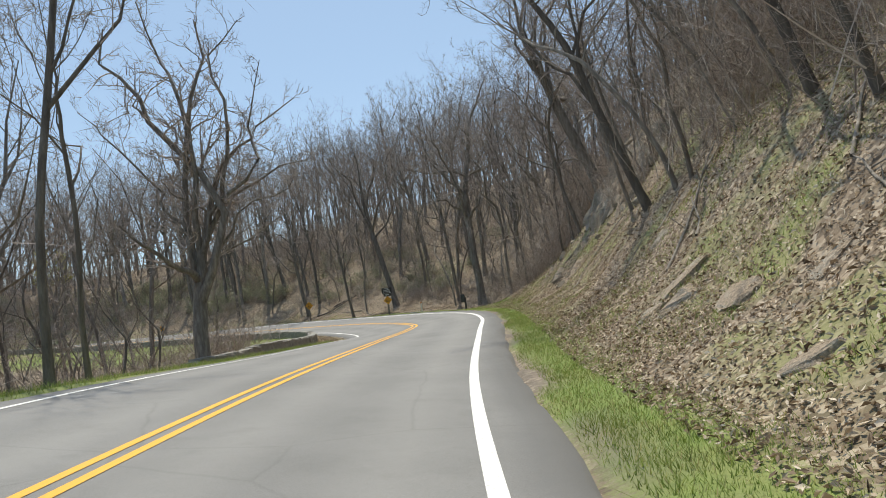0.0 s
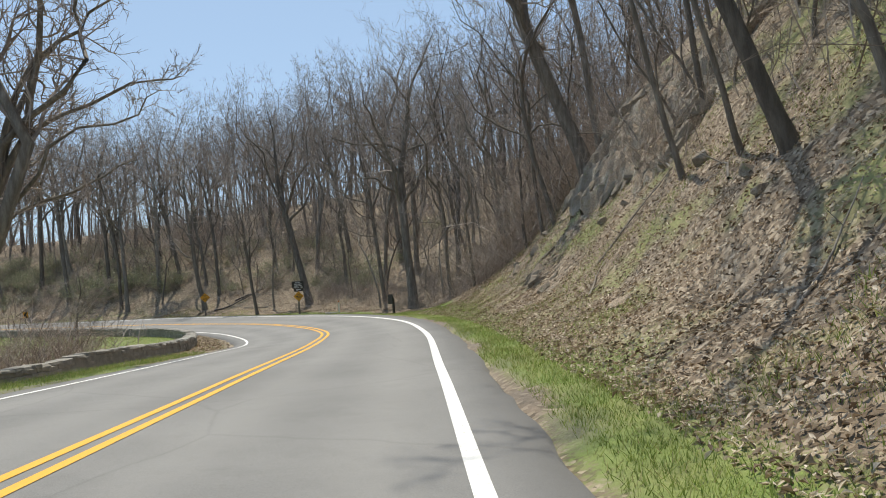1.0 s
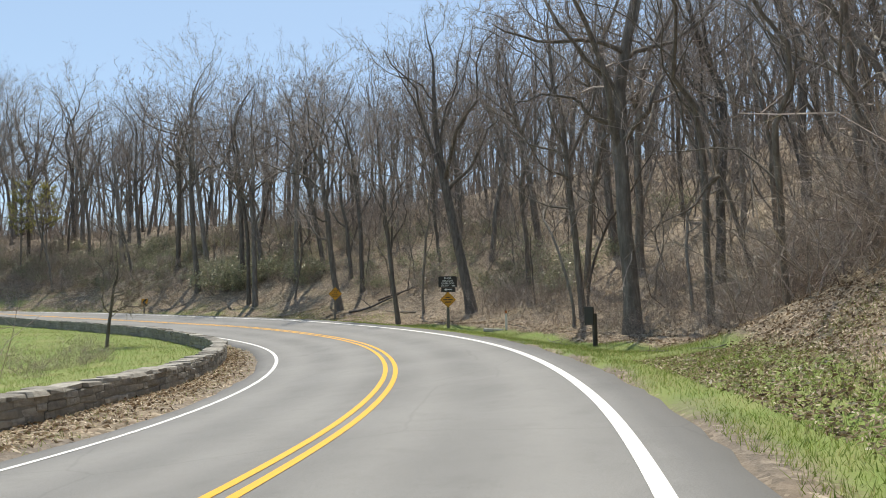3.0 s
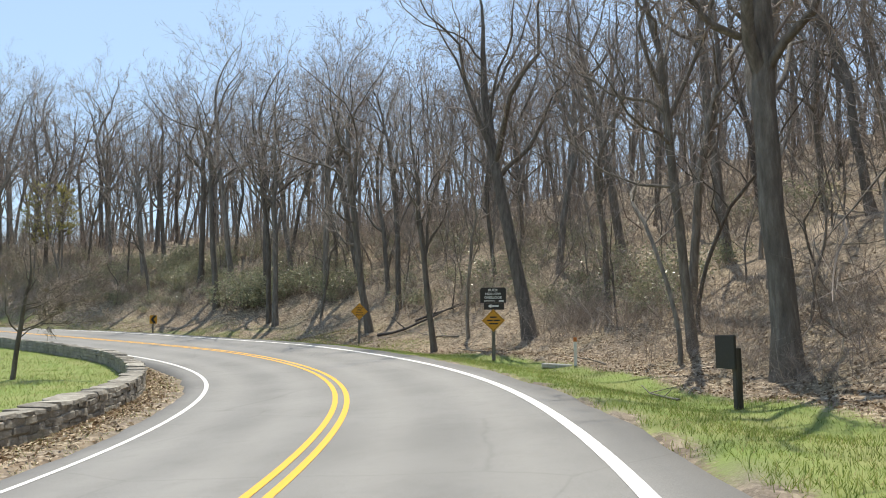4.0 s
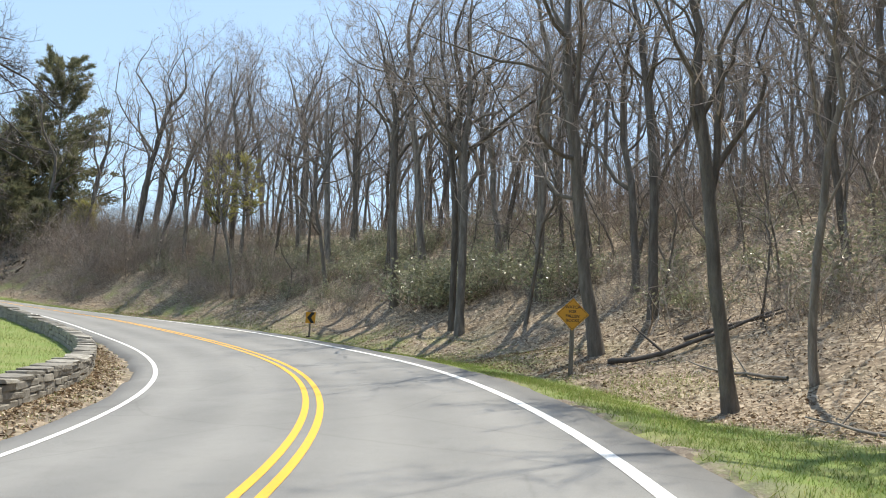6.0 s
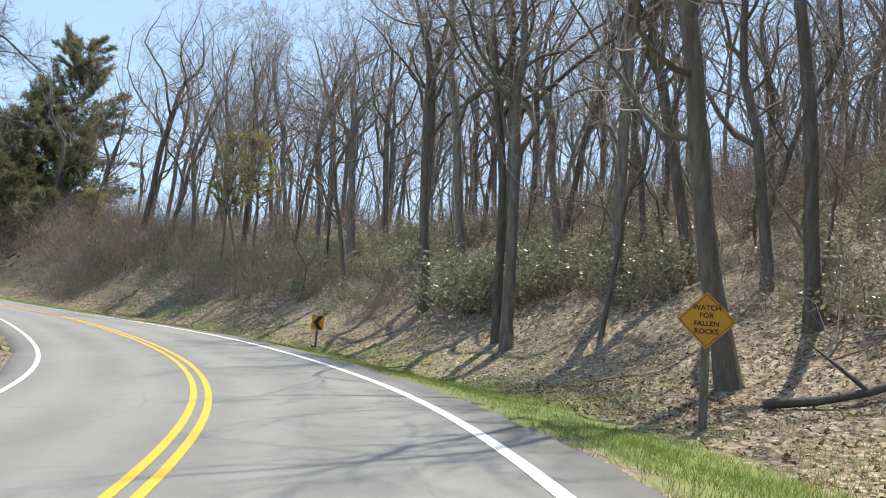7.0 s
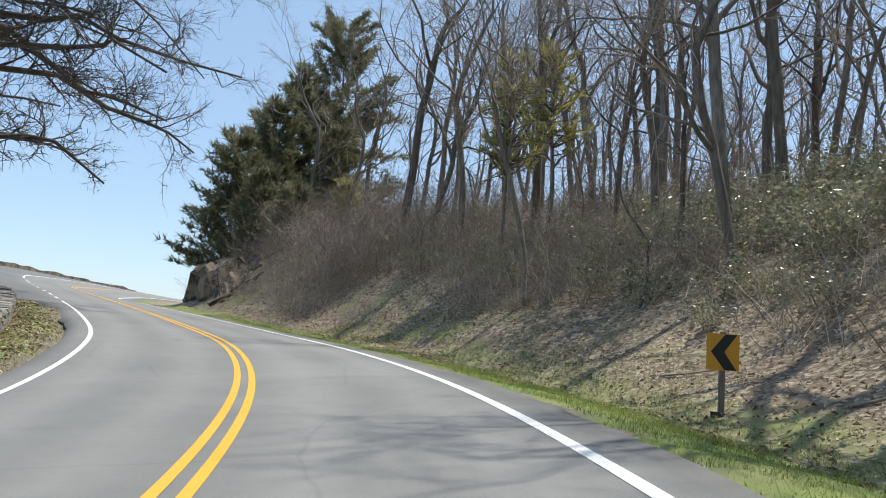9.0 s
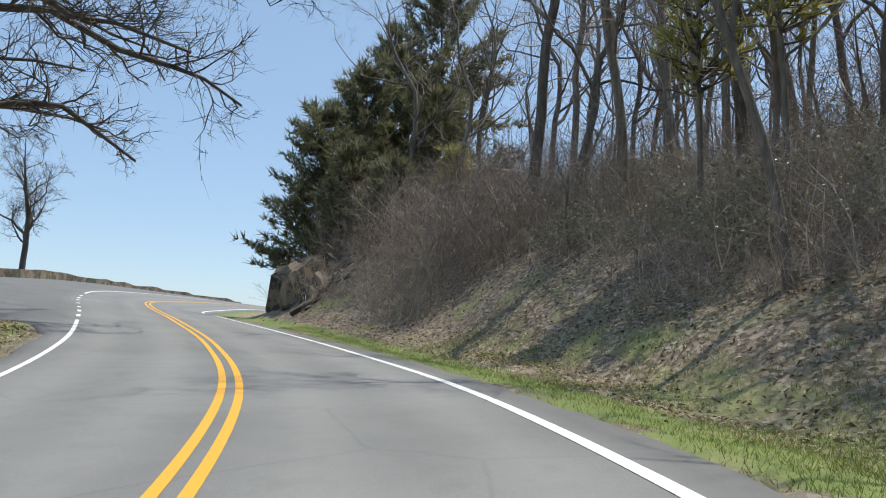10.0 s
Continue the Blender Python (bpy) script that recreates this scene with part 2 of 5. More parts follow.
def ground_material():
    m, n, l, b = material("leaf_litter_ground", 0.95)
    co = coords(n)
    cell = node(n, "ShaderNodeTexVoronoi", Scale=12.0, Randomness=1.0)
    l.new(co, cell.inputs["Vector"])
    sep = n.new("ShaderNodeSeparateColor")
    l.new(cell.outputs["Color"], sep.inputs[0])
    leaf = ramp(n, l, sep.outputs[0], [(0.0, (0.11, 0.08, 0.055)), (0.3, (0.21, 0.16, 0.113)), (0.65, (0.32, 0.253, 0.184)), (0.95, (0.5, 0.42, 0.325))])
    mid = noise_tex(n, l, 0.8, 5, co)
    leaf = mix(n, l, 0.6, leaf, ramp(n, l, mid.outputs[0], [(0.3, (0.5, 0.46, 0.42)), (0.65, (0.95, 0.95, 0.95))]), 'MULTIPLY')
    soil = noise_tex(n, l, 4.0, 6, co)
    leaf = mix(n, l, ramp(n, l, soil.outputs[0], [(0.5, (0, 0, 0)), (0.68, (0.6, 0.6, 0.6))]), leaf, (0.17, 0.135, 0.1))
    moss = noise_tex(n, l, 0.5, 5, co)
    green_at = node(n, "ShaderNodeAttribute", attribute_name="moss")
    green = mix(n, l, noise_tex(n, l, 14, 4, co).outputs[0], (0.15, 0.17, 0.055), (0.33, 0.33, 0.15))
    mm = node(n, "ShaderNodeMath", operation='MULTIPLY')
    l.new(ramp(n, l, moss.outputs[0], [(0.5, (0, 0, 0)), (0.66, (1, 1, 1))]), mm.inputs[0])
    l.new(green_at.outputs["Fac"], mm.inputs[1])
    c = mix(n, l, mm.outputs[0], leaf, green)
    turf_at = node(n, "ShaderNodeAttribute", attribute_name="turf")
    turf_n = noise_tex(n, l, 18, 5, co)
    turf = mix(n, l, turf_n.outputs[0], (0.09, 0.14, 0.028), (0.23, 0.3, 0.08))
    turf = mix(n, l, ramp(n, l, mid.outputs[0], [(0.4, (0, 0, 0)), (0.75, (0.55, 0.55, 0.55))]), turf, (0.3, 0.26, 0.13))
    edge = node(n, "ShaderNodeMath", operation='MULTIPLY_ADD')
    l.new(turf_n.outputs[0], edge.inputs[0])
    edge.inputs[1].default_value = 0.7
    l.new(turf_at.outputs["Fac"], edge.inputs[2])
    c = mix(n, l, ramp(n, l, edge.outputs[0], [(0.68, (0, 0, 0)), (0.95, (1, 1, 1))]), c, turf)
    grit_at = node(n, "ShaderNodeAttribute", attribute_name="grit")
    grit = ramp(n, l, noise_tex(n, l, 40, 4, co).outputs[0], [(0.3, (0.085, 0.073, 0.06)), (0.7, (0.23, 0.2, 0.17))])
    c = mix(n, l, grit_at.outputs["Fac"], c, grit)
    l.new(c, b.inputs["Base Color"])
    h = mix(n, l, 0.5, cell.outputs["Color"], turf_n.outputs[0])
    bump(n, l, b, h, 0.7, 0.035)
    return m


def rock_material(name="grey_rock", tone=1.0):
    m, n, l, b = material(name, 0.9)
    co = coords(n)
    big = noise_tex(n, l, 1.1, 8, co, 0.65)
    c = ramp(n, l, big.outputs[0], [(p, tuple(q * tone for q in c3)) for p, c3 in ((0.3, (0.19, 0.165, 0.13)), (0.5, (0.35, 0.31, 0.255)), (0.68, (0.56, 0.51, 0.43)))])
    lich = noise_tex(n, l, 5, 6, co)
    c = mix(n, l, ramp(n, l, lich.outputs[0], [(0.55, (0, 0, 0)), (0.65, (0.7, 0.7, 0.7))]), c, (0.24, 0.24, 0.12))
    fine = noise_tex(n, l, 22, 6, co, 0.7)
    c = mix(n, l, 0.55, c, ramp(n, l, fine.outputs[0], [(0.35, (0.35, 0.33, 0.3)), (0.65, (1, 1, 1))]), 'MULTIPLY')
    nrm = n.new("ShaderNodeNewGeometry").outputs["True Normal"]
    sep = n.new("ShaderNodeSeparateXYZ")
    l.new(nrm, sep.inputs[0])
    ledge = node(n, "ShaderNodeMath", operation='MULTIPLY_ADD')
    l.new(lich.outputs[0], ledge.inputs[0])
    ledge.inputs[1].default_value = 0.5
    l.new(sep.outputs[2], ledge.inputs[2])
    leaf = ramp(n, l, noise_tex(n, l, 30, 4, co).outputs[0], [(0.35, (0.13, 0.09, 0.06)), (0.65, (0.42, 0.33, 0.24))])
    c = mix(n, l, ramp(n, l, ledge.outputs[0], [(0.9, (0, 0, 0)), (1.1, (0.75, 0.75, 0.75))]), c, leaf)
    caught = noise_tex(n, l, 0.9, 6, co, 0.7)
    c = mix(n, l, ramp(n, l, caught.outputs[0], [(0.46, (0, 0, 0)), (0.56, (0.85, 0.85, 0.85))]), c, leaf)
    l.new(c, b.inputs["Base Color"])
    mp = node(n, "ShaderNodeMapping")
    mp.inputs["Scale"].default_value = (3, 3, 9)
    mp.inputs["Rotation"].default_value = (0.5, 0.6, 0)
    l.new(co, mp.inputs["Vector"])
    bump(n, l, b, noise_tex(n, l, 2.2, 9, mp.outputs[0], 0.75).outputs[0], 0.7, 0.06)
    return m


def leaf_material(name, stops, rough=0.6, spec=0.3, through=0.0):
    m, n, l, b = material(name, rough)
    info = n.new("ShaderNodeNewGeometry").outputs["Random Per Island"]
    c = ramp(n, l, info, stops)
    fine = noise_tex(n, l, 30, 3, coords(n))
    patch = noise_tex(n, l, 0.9, 4, coords(n))
    c = mix(n, l, 0.6, c, ramp(n, l, patch.outputs[0], [(0.36, (0.6, 0.55, 0.5)), (0.6, (1, 1, 1))]), 'MULTIPLY')
    c = mix(n, l, 0.3, c, ramp(n, l, fine.outputs[0], [(0.3, (0.5, 0.5, 0.5)), (0.7, (1, 1, 1))]), 'MULTIPLY')
    l.new(c, b.inputs["Base Color"])
    b.inputs["Specular IOR Level"].default_value = spec
    if through:
        t = n.new("ShaderNodeBsdfTranslucent")
        l.new(c, t.inputs["Color"])
        s = n.new("ShaderNodeMixShader")
        s.inputs[0].default_value = through
        l.new(b.outputs[0], s.inputs[1])
        l.new(t.outputs[0], s.inputs[2])
        l.new(s.outputs[0], n["Material Output"].inputs["Surface"])
    return m


ASPHALT = asphalt_material()
WHITE = paint_material("white_road_paint", (0.8, 0.8, 0.78), (0.45, 0.45, 0.44))
YELLOW = paint_material("yellow_road_paint", (0.78, 0.4, 0.035), (0.55, 0.31, 0.08))
GROUND = ground_material()
ROCK = rock_material()
# tone 0.26: spur rock's shade put into its colour; overlook wall shares it
DARK_SHADE_ROCK = rock_material("dark_shade_rock", 0.26)
PALE_ROCK = rock_material("pale_rock", 1.45)
BARK = varied("bark", [(0.25, (0.11, 0.093, 0.077)), (0.55, (0.205, 0.18, 0.152)), (0.8, (0.36, 0.325, 0.28))], 3.0, 0.95, 22, 0.9, 0.03, per_object=0.35, stretch=(2.5, 2.5, 0.5))
# darker bark: backlit crowns' shade put into the colour; also dark fallen limbs
DARK_BACKLIT_BARK = varied("dark_backlit_bark", [(0.3, (0.07, 0.06, 0.055)), (0.7, (0.15, 0.132, 0.12))], 2.0, 0.95, 20, 0.5, 0.02)
TWIG = varied("twig_bark", [(0.3, (0.28, 0.232, 0.202)), (0.7, (0.51, 0.437, 0.39))], 2.0, 0.9, 20, 0.3, 0.01, per_object=0.3)
BRUSH = varied("brush_stems", [(0.25, (0.22, 0.172, 0.142)), (0.55, (0.41, 0.337, 0.285)), (0.8, (0.64, 0.555, 0.48))], 3.0, 0.9, 20, 0.3, 0.01, per_island=0.5)
DEADWOOD = varied("weathered_wood", [(0.3, (0.16, 0.14, 0.12)), (0.7, (0.38, 0.34, 0.29))], 3.0, 0.9, 18, 0.5, 0.02, stretch=(1, 1, 4))
STONE = varied("wall_stone", [(0.2, (0.19, 0.178, 0.158)), (0.5, (0.31, 0.292, 0.258)), (0.8, (0.5, 0.475, 0.425))], 2.2, 0.92, 14, 0.7, 0.03, per_object=0.4)
MORTAR = varied("wall_mortar", [(0.3, (0.19, 0.18, 0.16)), (0.7, (0.31, 0.29, 0.255))], 4.0, 0.95, 30, 0.5, 0.02)
GRASS = leaf_material("grass_blades", [(0.0, (0.14, 0.215, 0.042)), (0.45, (0.26, 0.35, 0.085)), (0.75, (0.38, 0.44, 0.145)), (1.0, (0.56, 0.5, 0.28))], 0.6, 0.25, 0.45)
DRYLEAF = leaf_material("dry_leaves", [(0.0, (0.11, 0.076, 0.05)), (0.3, (0.28, 0.205, 0.138)), (0.65, (0.5, 0.4, 0.29)), (1.0, (0.8, 0.71, 0.58))], 0.7, 0.25, 0.2)
LAUREL = leaf_material("laurel_leaves", [(0.0, (0.18, 0.2, 0.12)), (0.5, (0.32, 0.34, 0.21)), (1.0, (0.54, 0.54, 0.38))], 0.3, 0.75, 0.4)
NEEDLES = leaf_material("pine_needles", [(0.0, (0.14, 0.155, 0.088)), (0.5, (0.24, 0.25, 0.145)), (1.0, (0.39, 0.365, 0.22))], 0.55, 0.3, 0.42)
PALE_NEEDLES = leaf_material("pale_pine_needles", [(0.0, (0.32, 0.32, 0.1)), (0.5, (0.46, 0.44, 0.17)), (1.0, (0.62, 0.56, 0.25))], 0.6, 0.25, 0.55)
SIGN_YELLOW = paint_material("sign_yellow", (0.66, 0.31, 0.03), (0.55, 0.27, 0.05))
SIGN_BLACK = paint_material("sign_black", (0.02, 0.02, 0.02), (0.035, 0.035, 0.035))
SIGN_BROWN = paint_material("sign_dark_brown", (0.035, 0.03, 0.026), (0.06, 0.052, 0.045))
SIGN_WHITE = paint_material("sign_white", (0.72, 0.72, 0.7), (0.55, 0.55, 0.52))
POST_WOOD = varied("grey_post_wood", [(0.3, (0.14, 0.12, 0.1)), (0.7, (0.3, 0.27, 0.235))], 5.0, 0.9, 30, 0.5, 0.01, stretch=(3, 3, 0.4))
POST_DARK = varied("dark_post_wood", [(0.3, (0.05, 0.043, 0.037)), (0.7, (0.11, 0.095, 0.08))], 5.0, 0.9, 30, 0.5, 0.01, stretch=(3, 3, 0.4))
METAL_BACK = varied("dull_aluminium", [(0.3, (0.3, 0.3, 0.3)), (0.7, (0.45, 0.45, 0.45))], 4.0, 0.5, 30, 0.1, 0.005)
CONCRETE = varied("pale_concrete", [(0.3, (0.4, 0.39, 0.36)), (0.7, (0.6, 0.58, 0.54))], 5.0, 0.9, 30, 0.3, 0.01)


# ---- mesh helpers ----
def mesh_object(name, verts, faces, mat, parent=None, label="", flat=False):
    me = bpy.data.meshes.new(name)
    me.from_pydata([tuple(v) for v in verts], [], [tuple(f) for f in faces])
    if not flat:
        me.shade_smooth()
    me.materials.append(mat)
    ob = new(name, me)
    ob.parent = parent
    if label:
        tagged(ob, label)
    return ob


def part(name, bm, mat, parent, label="", flat=True):
    me = bpy.data.meshes.new(name)
    bm.to_mesh(me)
    bm.free()
    if not flat:
        me.shade_smooth()
    me.materials.append(mat)
    ob = new(name, me)
    ob.parent = parent
    if label:
        tagged(ob, label)
    return ob


def box(sx, sy, sz, at=(0, 0, 0), bevel=0.0, wobble=0.0, rng=None):
    bm = bmesh.new()
    bmesh.ops.create_cube(bm, size=1)
    for v in bm.verts:
        v.co = Vector((v.co.x * sx + at[0], v.co.y * sy + at[1], v.co.z * sz + at[2]))
        if wobble:
            v.co += Vector([rng.uniform(-wobble, wobble) for _ in range(3)])
    if bevel:
        bmesh.ops.bevel(bm, geom=bm.edges[:], offset=bevel, segments=1, affect='EDGES', clamp_overlap=True)
    return bm


def plate(outline, thickness):
    """A flat plate in the x-z plane, its front at y = 0 facing -y."""
    bm = bmesh.new()
    front = [bm.verts.new((x, 0, z)) for x, z in outline]
    back = [bm.verts.new((x, thickness, z)) for x, z in outline]
    bm.faces.new(front)
    bm.faces.new(back[::-1])
    n = len(outline)
    for i in range(n):
        bm.faces.new((front[i], back[i], back[(i + 1) % n], front[(i + 1) % n]))
    bmesh.ops.recalc_face_normals(bm, faces=bm.faces[:])
    return bm


def tube(path, radii, sides, verts, faces, twist=0.0):
    """Adds a tapered tube along a path to the lists."""
    path = np.asarray(path, float)
    t = np.gradient(path, axis=0)
    t /= np.linalg.norm(t, axis=1)[:, None] + 1e-9
    up = np.array([0.31, 0.17, 0.93]) if abs(t[0, 2]) < 0.8 else np.array([1.0, 0.2, 0.1])
    base = len(verts)
    ang = np.arange(sides) * 2 * math.pi / sides + twist
    for p, d, r in zip(path, t, radii):
        a = np.cross(d, up)
        a /= np.linalg.norm(a) + 1e-9
        b = np.cross(d, a)
        ring = p + r * (np.cos(ang)[:, None] * a + np.sin(ang)[:, None] * b)
        verts.extend(ring.tolist())
    for i in range(len(path) - 1):
        for k in range(sides):
            q = (k + 1) % sides
            faces.append((base + i * sides + k, base + i * sides + q, base + (i + 1) * sides + q, base + (i + 1) * sides + k))


def ribbon(path, radii, rng, verts, faces):
    """Adds a flat tapered twig along a path."""
    path = np.asarray(path, float)
    side = np.cross(path[-1] - path[0], rng.normal(0, 1, 3))
    side /= np.linalg.norm(side) + 1e-9
    k = len(verts)
    for p, r in zip(path, radii):
        verts.extend([(p - side * r).tolist(), (p + side * r).tolist()])
    for i in range(len(path) - 1):
        faces.append((k + 2 * i, k + 2 * i + 1, k + 2 * i + 3, k + 2 * i + 2))


def wander(start, way, length, steps, bend, rng, lift=0.0):
    """A crooked path."""
    p, d = np.array(start, float), np.array(way, float)
    d /= np.linalg.norm(d)
    out = [p.copy()]
    for _ in range(steps):
        d = d + rng.normal(0, bend, 3) + np.array([0, 0, lift])
        d /= np.linalg.norm(d)
        p = p + d * length / steps
        out.append(p.copy())
    return np.array(out)


def bare_tree(seed, height, radius, fork=0.4, limbs=8, spread=0.8, detail=1.0, twig=1.0, crook=0.05, lean=(0, 0), low=(), reach=0.75, coarse=False, to=()):
    """Trunk and crown of a leafless broadleaf tree, as vertex and face lists."""
    rng = np.random.default_rng(seed)
    tv, tf, cv, cf = [], [], [], []
    # straight below, then bending at every parting
    foot = wander((0, 0, -0.4), (lean[0], lean[1], 1), height * (fork + 0.1), 7, crook, rng, 0.02)
    top = wander(foot[-1], foot[-1] - foot[-2], height * (0.86 - fork), 8, crook * 2.6 + 0.04, rng, 0.05)
    trunk = np.concatenate([foot, top[1:]])
    run = np.concatenate([[0], np.cumsum(np.linalg.norm(np.diff(trunk, axis=0), axis=1))])
    prof = run / run[-1]
    rad = radius * (1 - 0.35 * prof - 0.55 * smooth(fork, 1.0, prof)) * (1 + 0.45 * np.exp(-prof * 26))
    rad[-1] = radius * 0.06
    tube(trunk[::2] if coarse else trunk, rad[::2] if coarse else rad, 4 if coarse else 8, tv, tf)

    def at(path, u):
        k = u * (len(path) - 1)
        i = min(int(k), len(path) - 2)
        return path[i] + (path[i + 1] - path[i]) * (k - i)

    def on_trunk(u):
        return np.array([np.interp(u, prof, trunk[:, k]) for k in range(3)]), float(np.interp(u, prof, rad))
    limb_list = []
    for i in range(limbs):
        u = fork + (0.97 - fork) * (i + rng.uniform(0, 0.7)) / limbs
        limb_list.append((u, rng.uniform(0, 2 * math.pi) + i * 2.4, 1.0, 1.0))
    if not coarse and radius > 0.1:
        # main stems that part from the trunk
        a0 = rng.uniform(0, 2 * math.pi)
        for q in range(rng.integers(1, 3)):
            limb_list.append((fork * rng.uniform(0.85, 1.2), a0 + q * 2.6, 1.5, 1.0))
    for u, a in low:
        limb_list.append((u, a, 0.7, 1.0))
    for u, goal, thick in to:
        limb_list.append((u, goal, 0.9, thick))
    for u, a, big, thick in limb_list:
        start, r0 = on_trunk(u)
        rise = rng.uniform(0.45, 1.3) if big == 1.0 else rng.uniform(1.5, 2.4) if big > 1 else rng.uniform(0.0, 0.25)
        aimed = type(a) is tuple
        if aimed:
            # a long limb out to a given place
            goal = np.array(a)
            length = float(np.linalg.norm(goal - start)) * 0.8
            r = radius * 0.42 * thick
            lin = np.linspace(0, 1, 10)[:, None]
            sway = rng.normal(0, 0.09 * length, (5, 3))
            sway = np.stack([np.interp(lin[:, 0], np.linspace(0, 1, 5), sway[:, k]) for k in range(3)], 1) + rng.normal(0, 0.012 * length, (10, 3))
            limb = start + (goal - start) * lin + np.array([0, 0, 1.0]) * (np.sin(lin * math.pi) * length * 0.08) + np.sin(lin * math.pi) ** 0.5 * sway
        else:
            way = (math.cos(a) * spread, math.sin(a) * spread, rise)
            length = height * (0.44 - 0.26 * (u - fork)) * rng.uniform(0.65, 1.1) * (reach if big < 1 else 1)
            r = r0 * rng.uniform(0.42, 0.62) * (0.8 if big < 1 else 1)
            if big > 1:
                length, r = length * 1.2, r0 * rng.uniform(0.62, 0.78)
            limb = wander(start, way, length, 9, 0.27, rng, 0.1)
        if coarse:
            ribbon(limb[::3], np.linspace(r, r * 0.3, 4) * 1.1, rng, tv, tf)
        else:
            tube(limb, r * (1 - 0.84 * np.linspace(0, 1, 10) ** 0.8), 5, tv, tf)
        n2 = max(3, int(8 * detail * (2.4 if aimed else 1)))
        for j in range(n2):
            w = 0.2 + 0.79 * (j + rng.uniform(0, 0.8)) / n2
            s2 = at(limb, min(w, 0.99))
            k2 = min(int(w * 9), 8)
            d1 = limb[k2 + 1] - limb[k2]
            d1 /= np.linalg.norm(d1) + 1e-9
            # branches part to alternate sides
            way2 = d1 + rng.normal(0, 0.7, 3) + np.array([0, 0, 0.2])
            len2 = length * rng.uniform(0.22, 0.46) * (1.15 - 0.5 * w) * (0.66 if aimed else 1)
            r2 = max(r * (1 - w * 0.75) * 0.42, 0.011)
            br = wander(s2, way2, len2, 5, 0.36, rng, 0.06)
            if coarse:
                br = br[[0, 3, 5]]
            (ribbon(br, np.linspace(r2, r2 * 0.3, len(br)) * 1.3, rng, cv, cf) if coarse or detail < 0.9 else tube(br, np.linspace(r2, r2 * 0.3, 6), 3, cv, cf))
            n3 = max(2, int(8 * detail * twig))
            for q in range(n3):
                w3 = 0.2 + 0.8 * (q + rng.uniform(0, 0.9)) / n3
                s3 = at(br, min(w3, 0.99))
                d2 = br[-1] - br[0]
                d2 = d2 / (np.linalg.norm(d2) + 1e-9) + rng.normal(0, 0.65, 3) + np.array([0, 0, 0.2])
                len3 = len2 * rng.uniform(0.3, 0.6)
                r3 = max(r2 * 0.35, 0.01 if aimed else 0.007) * (1.9 if coarse else 1.1)
                tw = wander(s3, d2, len3, 2, 0.5, rng, 0.08)
                if coarse:
                    r3 = max(r3, 0.016)
                    side = np.cross(d2, rng.normal(0, 1, 3))
                    side = side / (np.linalg.norm(side) + 1e-9) * r3
                    k = len(cv)
                    cv.extend([(s3 - side).tolist(), (s3 + side).tolist(), tw[-1].tolist()])
                    cf.append((k, k + 1, k + 2))
                else:
                    ribbon(tw, (r3, r3 * 0.75, r3 * 0.35), rng, cv, cf)
                for e in range(2 if detail < 0.95 else 3):
                    s4 = at(tw, rng.uniform(0.3, 0.95))
                    d4 = d2 + rng.normal(0, 0.75, 3)
                    d4 = d4 / np.linalg.norm(d4) * len3 * rng.uniform(0.4, 0.75)
                    side = np.cross(d4, rng.normal(0, 1, 3))
                    side = side / (np.linalg.norm(side) + 1e-9) * max(r3 * 0.7, 0.006)
                    k = len(cv)
                    cv.extend([(s4 - side).tolist(), (s4 + side).tolist(), (s4 + d4).tolist()])
                    cf.append((k, k + 1, k + 2))
    return (tv, tf), (cv, cf)


def make_tree(seed, label, group="bare trees of the wood", bark=None, **kw):
    (tv, tf), (cv, cf) = bare_tree(seed, **kw)
    root = tagged(new("bare_tree"), label, "tree", group)
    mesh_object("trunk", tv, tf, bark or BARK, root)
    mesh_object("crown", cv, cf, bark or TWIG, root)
    return root


def brush_mesh(seed, stems, height, spread, fine, thick=1.0):
    rng = np.random.default_rng(seed)
    v, f, v2, f2 = [], [], [], []
    for _ in range(stems):
        a, r = rng.uniform(0, 6.283), spread * rng.uniform(0, 1) ** 0.6
        h = height * rng.uniform(0.45, 1.0)
        st = wander((r * math.cos(a), r * math.sin(a), -0.1), (rng.normal(0, 0.5), rng.normal(0, 0.5), 1), h, 3, 0.3, rng, 0.0)
        r0 = rng.uniform(0.004, 0.014) * thick
        ribbon(st, np.linspace(r0, r0 * 0.3, 4), rng, v, f)
        for _ in range(fine):
            i = rng.integers(0, 3)
            d = rng.normal(0, 1, 3) * np.array([1, 1, 0.4]) + np.array([0, 0, 0.6])
            d *= h * rng.uniform(0.18, 0.5) / np.linalg.norm(d)
            side = np.cross(d, rng.normal(0, 1, 3))
            side = side / (np.linalg.norm(side) + 1e-9) * r0 * 0.45
            p = st[i] + (st[i + 1] - st[i]) * rng.uniform(0, 1)
            k = len(v2)
            v2.extend([(p - side).tolist(), (p + side).tolist(), (p + d).tolist()])
            f2.append((k, k + 1, k + 2))
    return v, f, v2, f2


def leaf_quads(rng, points, ways, length, width, v, f, fold=0.15):
    """Small folded leaves at the points."""
    for p, w in zip(points, ways):
        w = w / (np.linalg.norm(w) + 1e-9)
        side = np.cross(w, rng.normal(0, 1, 3))
        side /= np.linalg.norm(side) + 1e-9
        up = np.cross(side, w)
        ln, wd = length * rng.uniform(0.6, 1.2), width * rng.uniform(0.7, 1.2)
        k = len(v)
        v.extend([p.tolist(), (p + w * ln * 0.45 + side * wd + up * wd * fold).tolist(), (p + w * ln).tolist(), (p + w * ln * 0.45 - side * wd + up * wd * fold).tolist()])
        f.append((k, k + 1, k + 2))
        f.append((k, k + 2, k + 3))


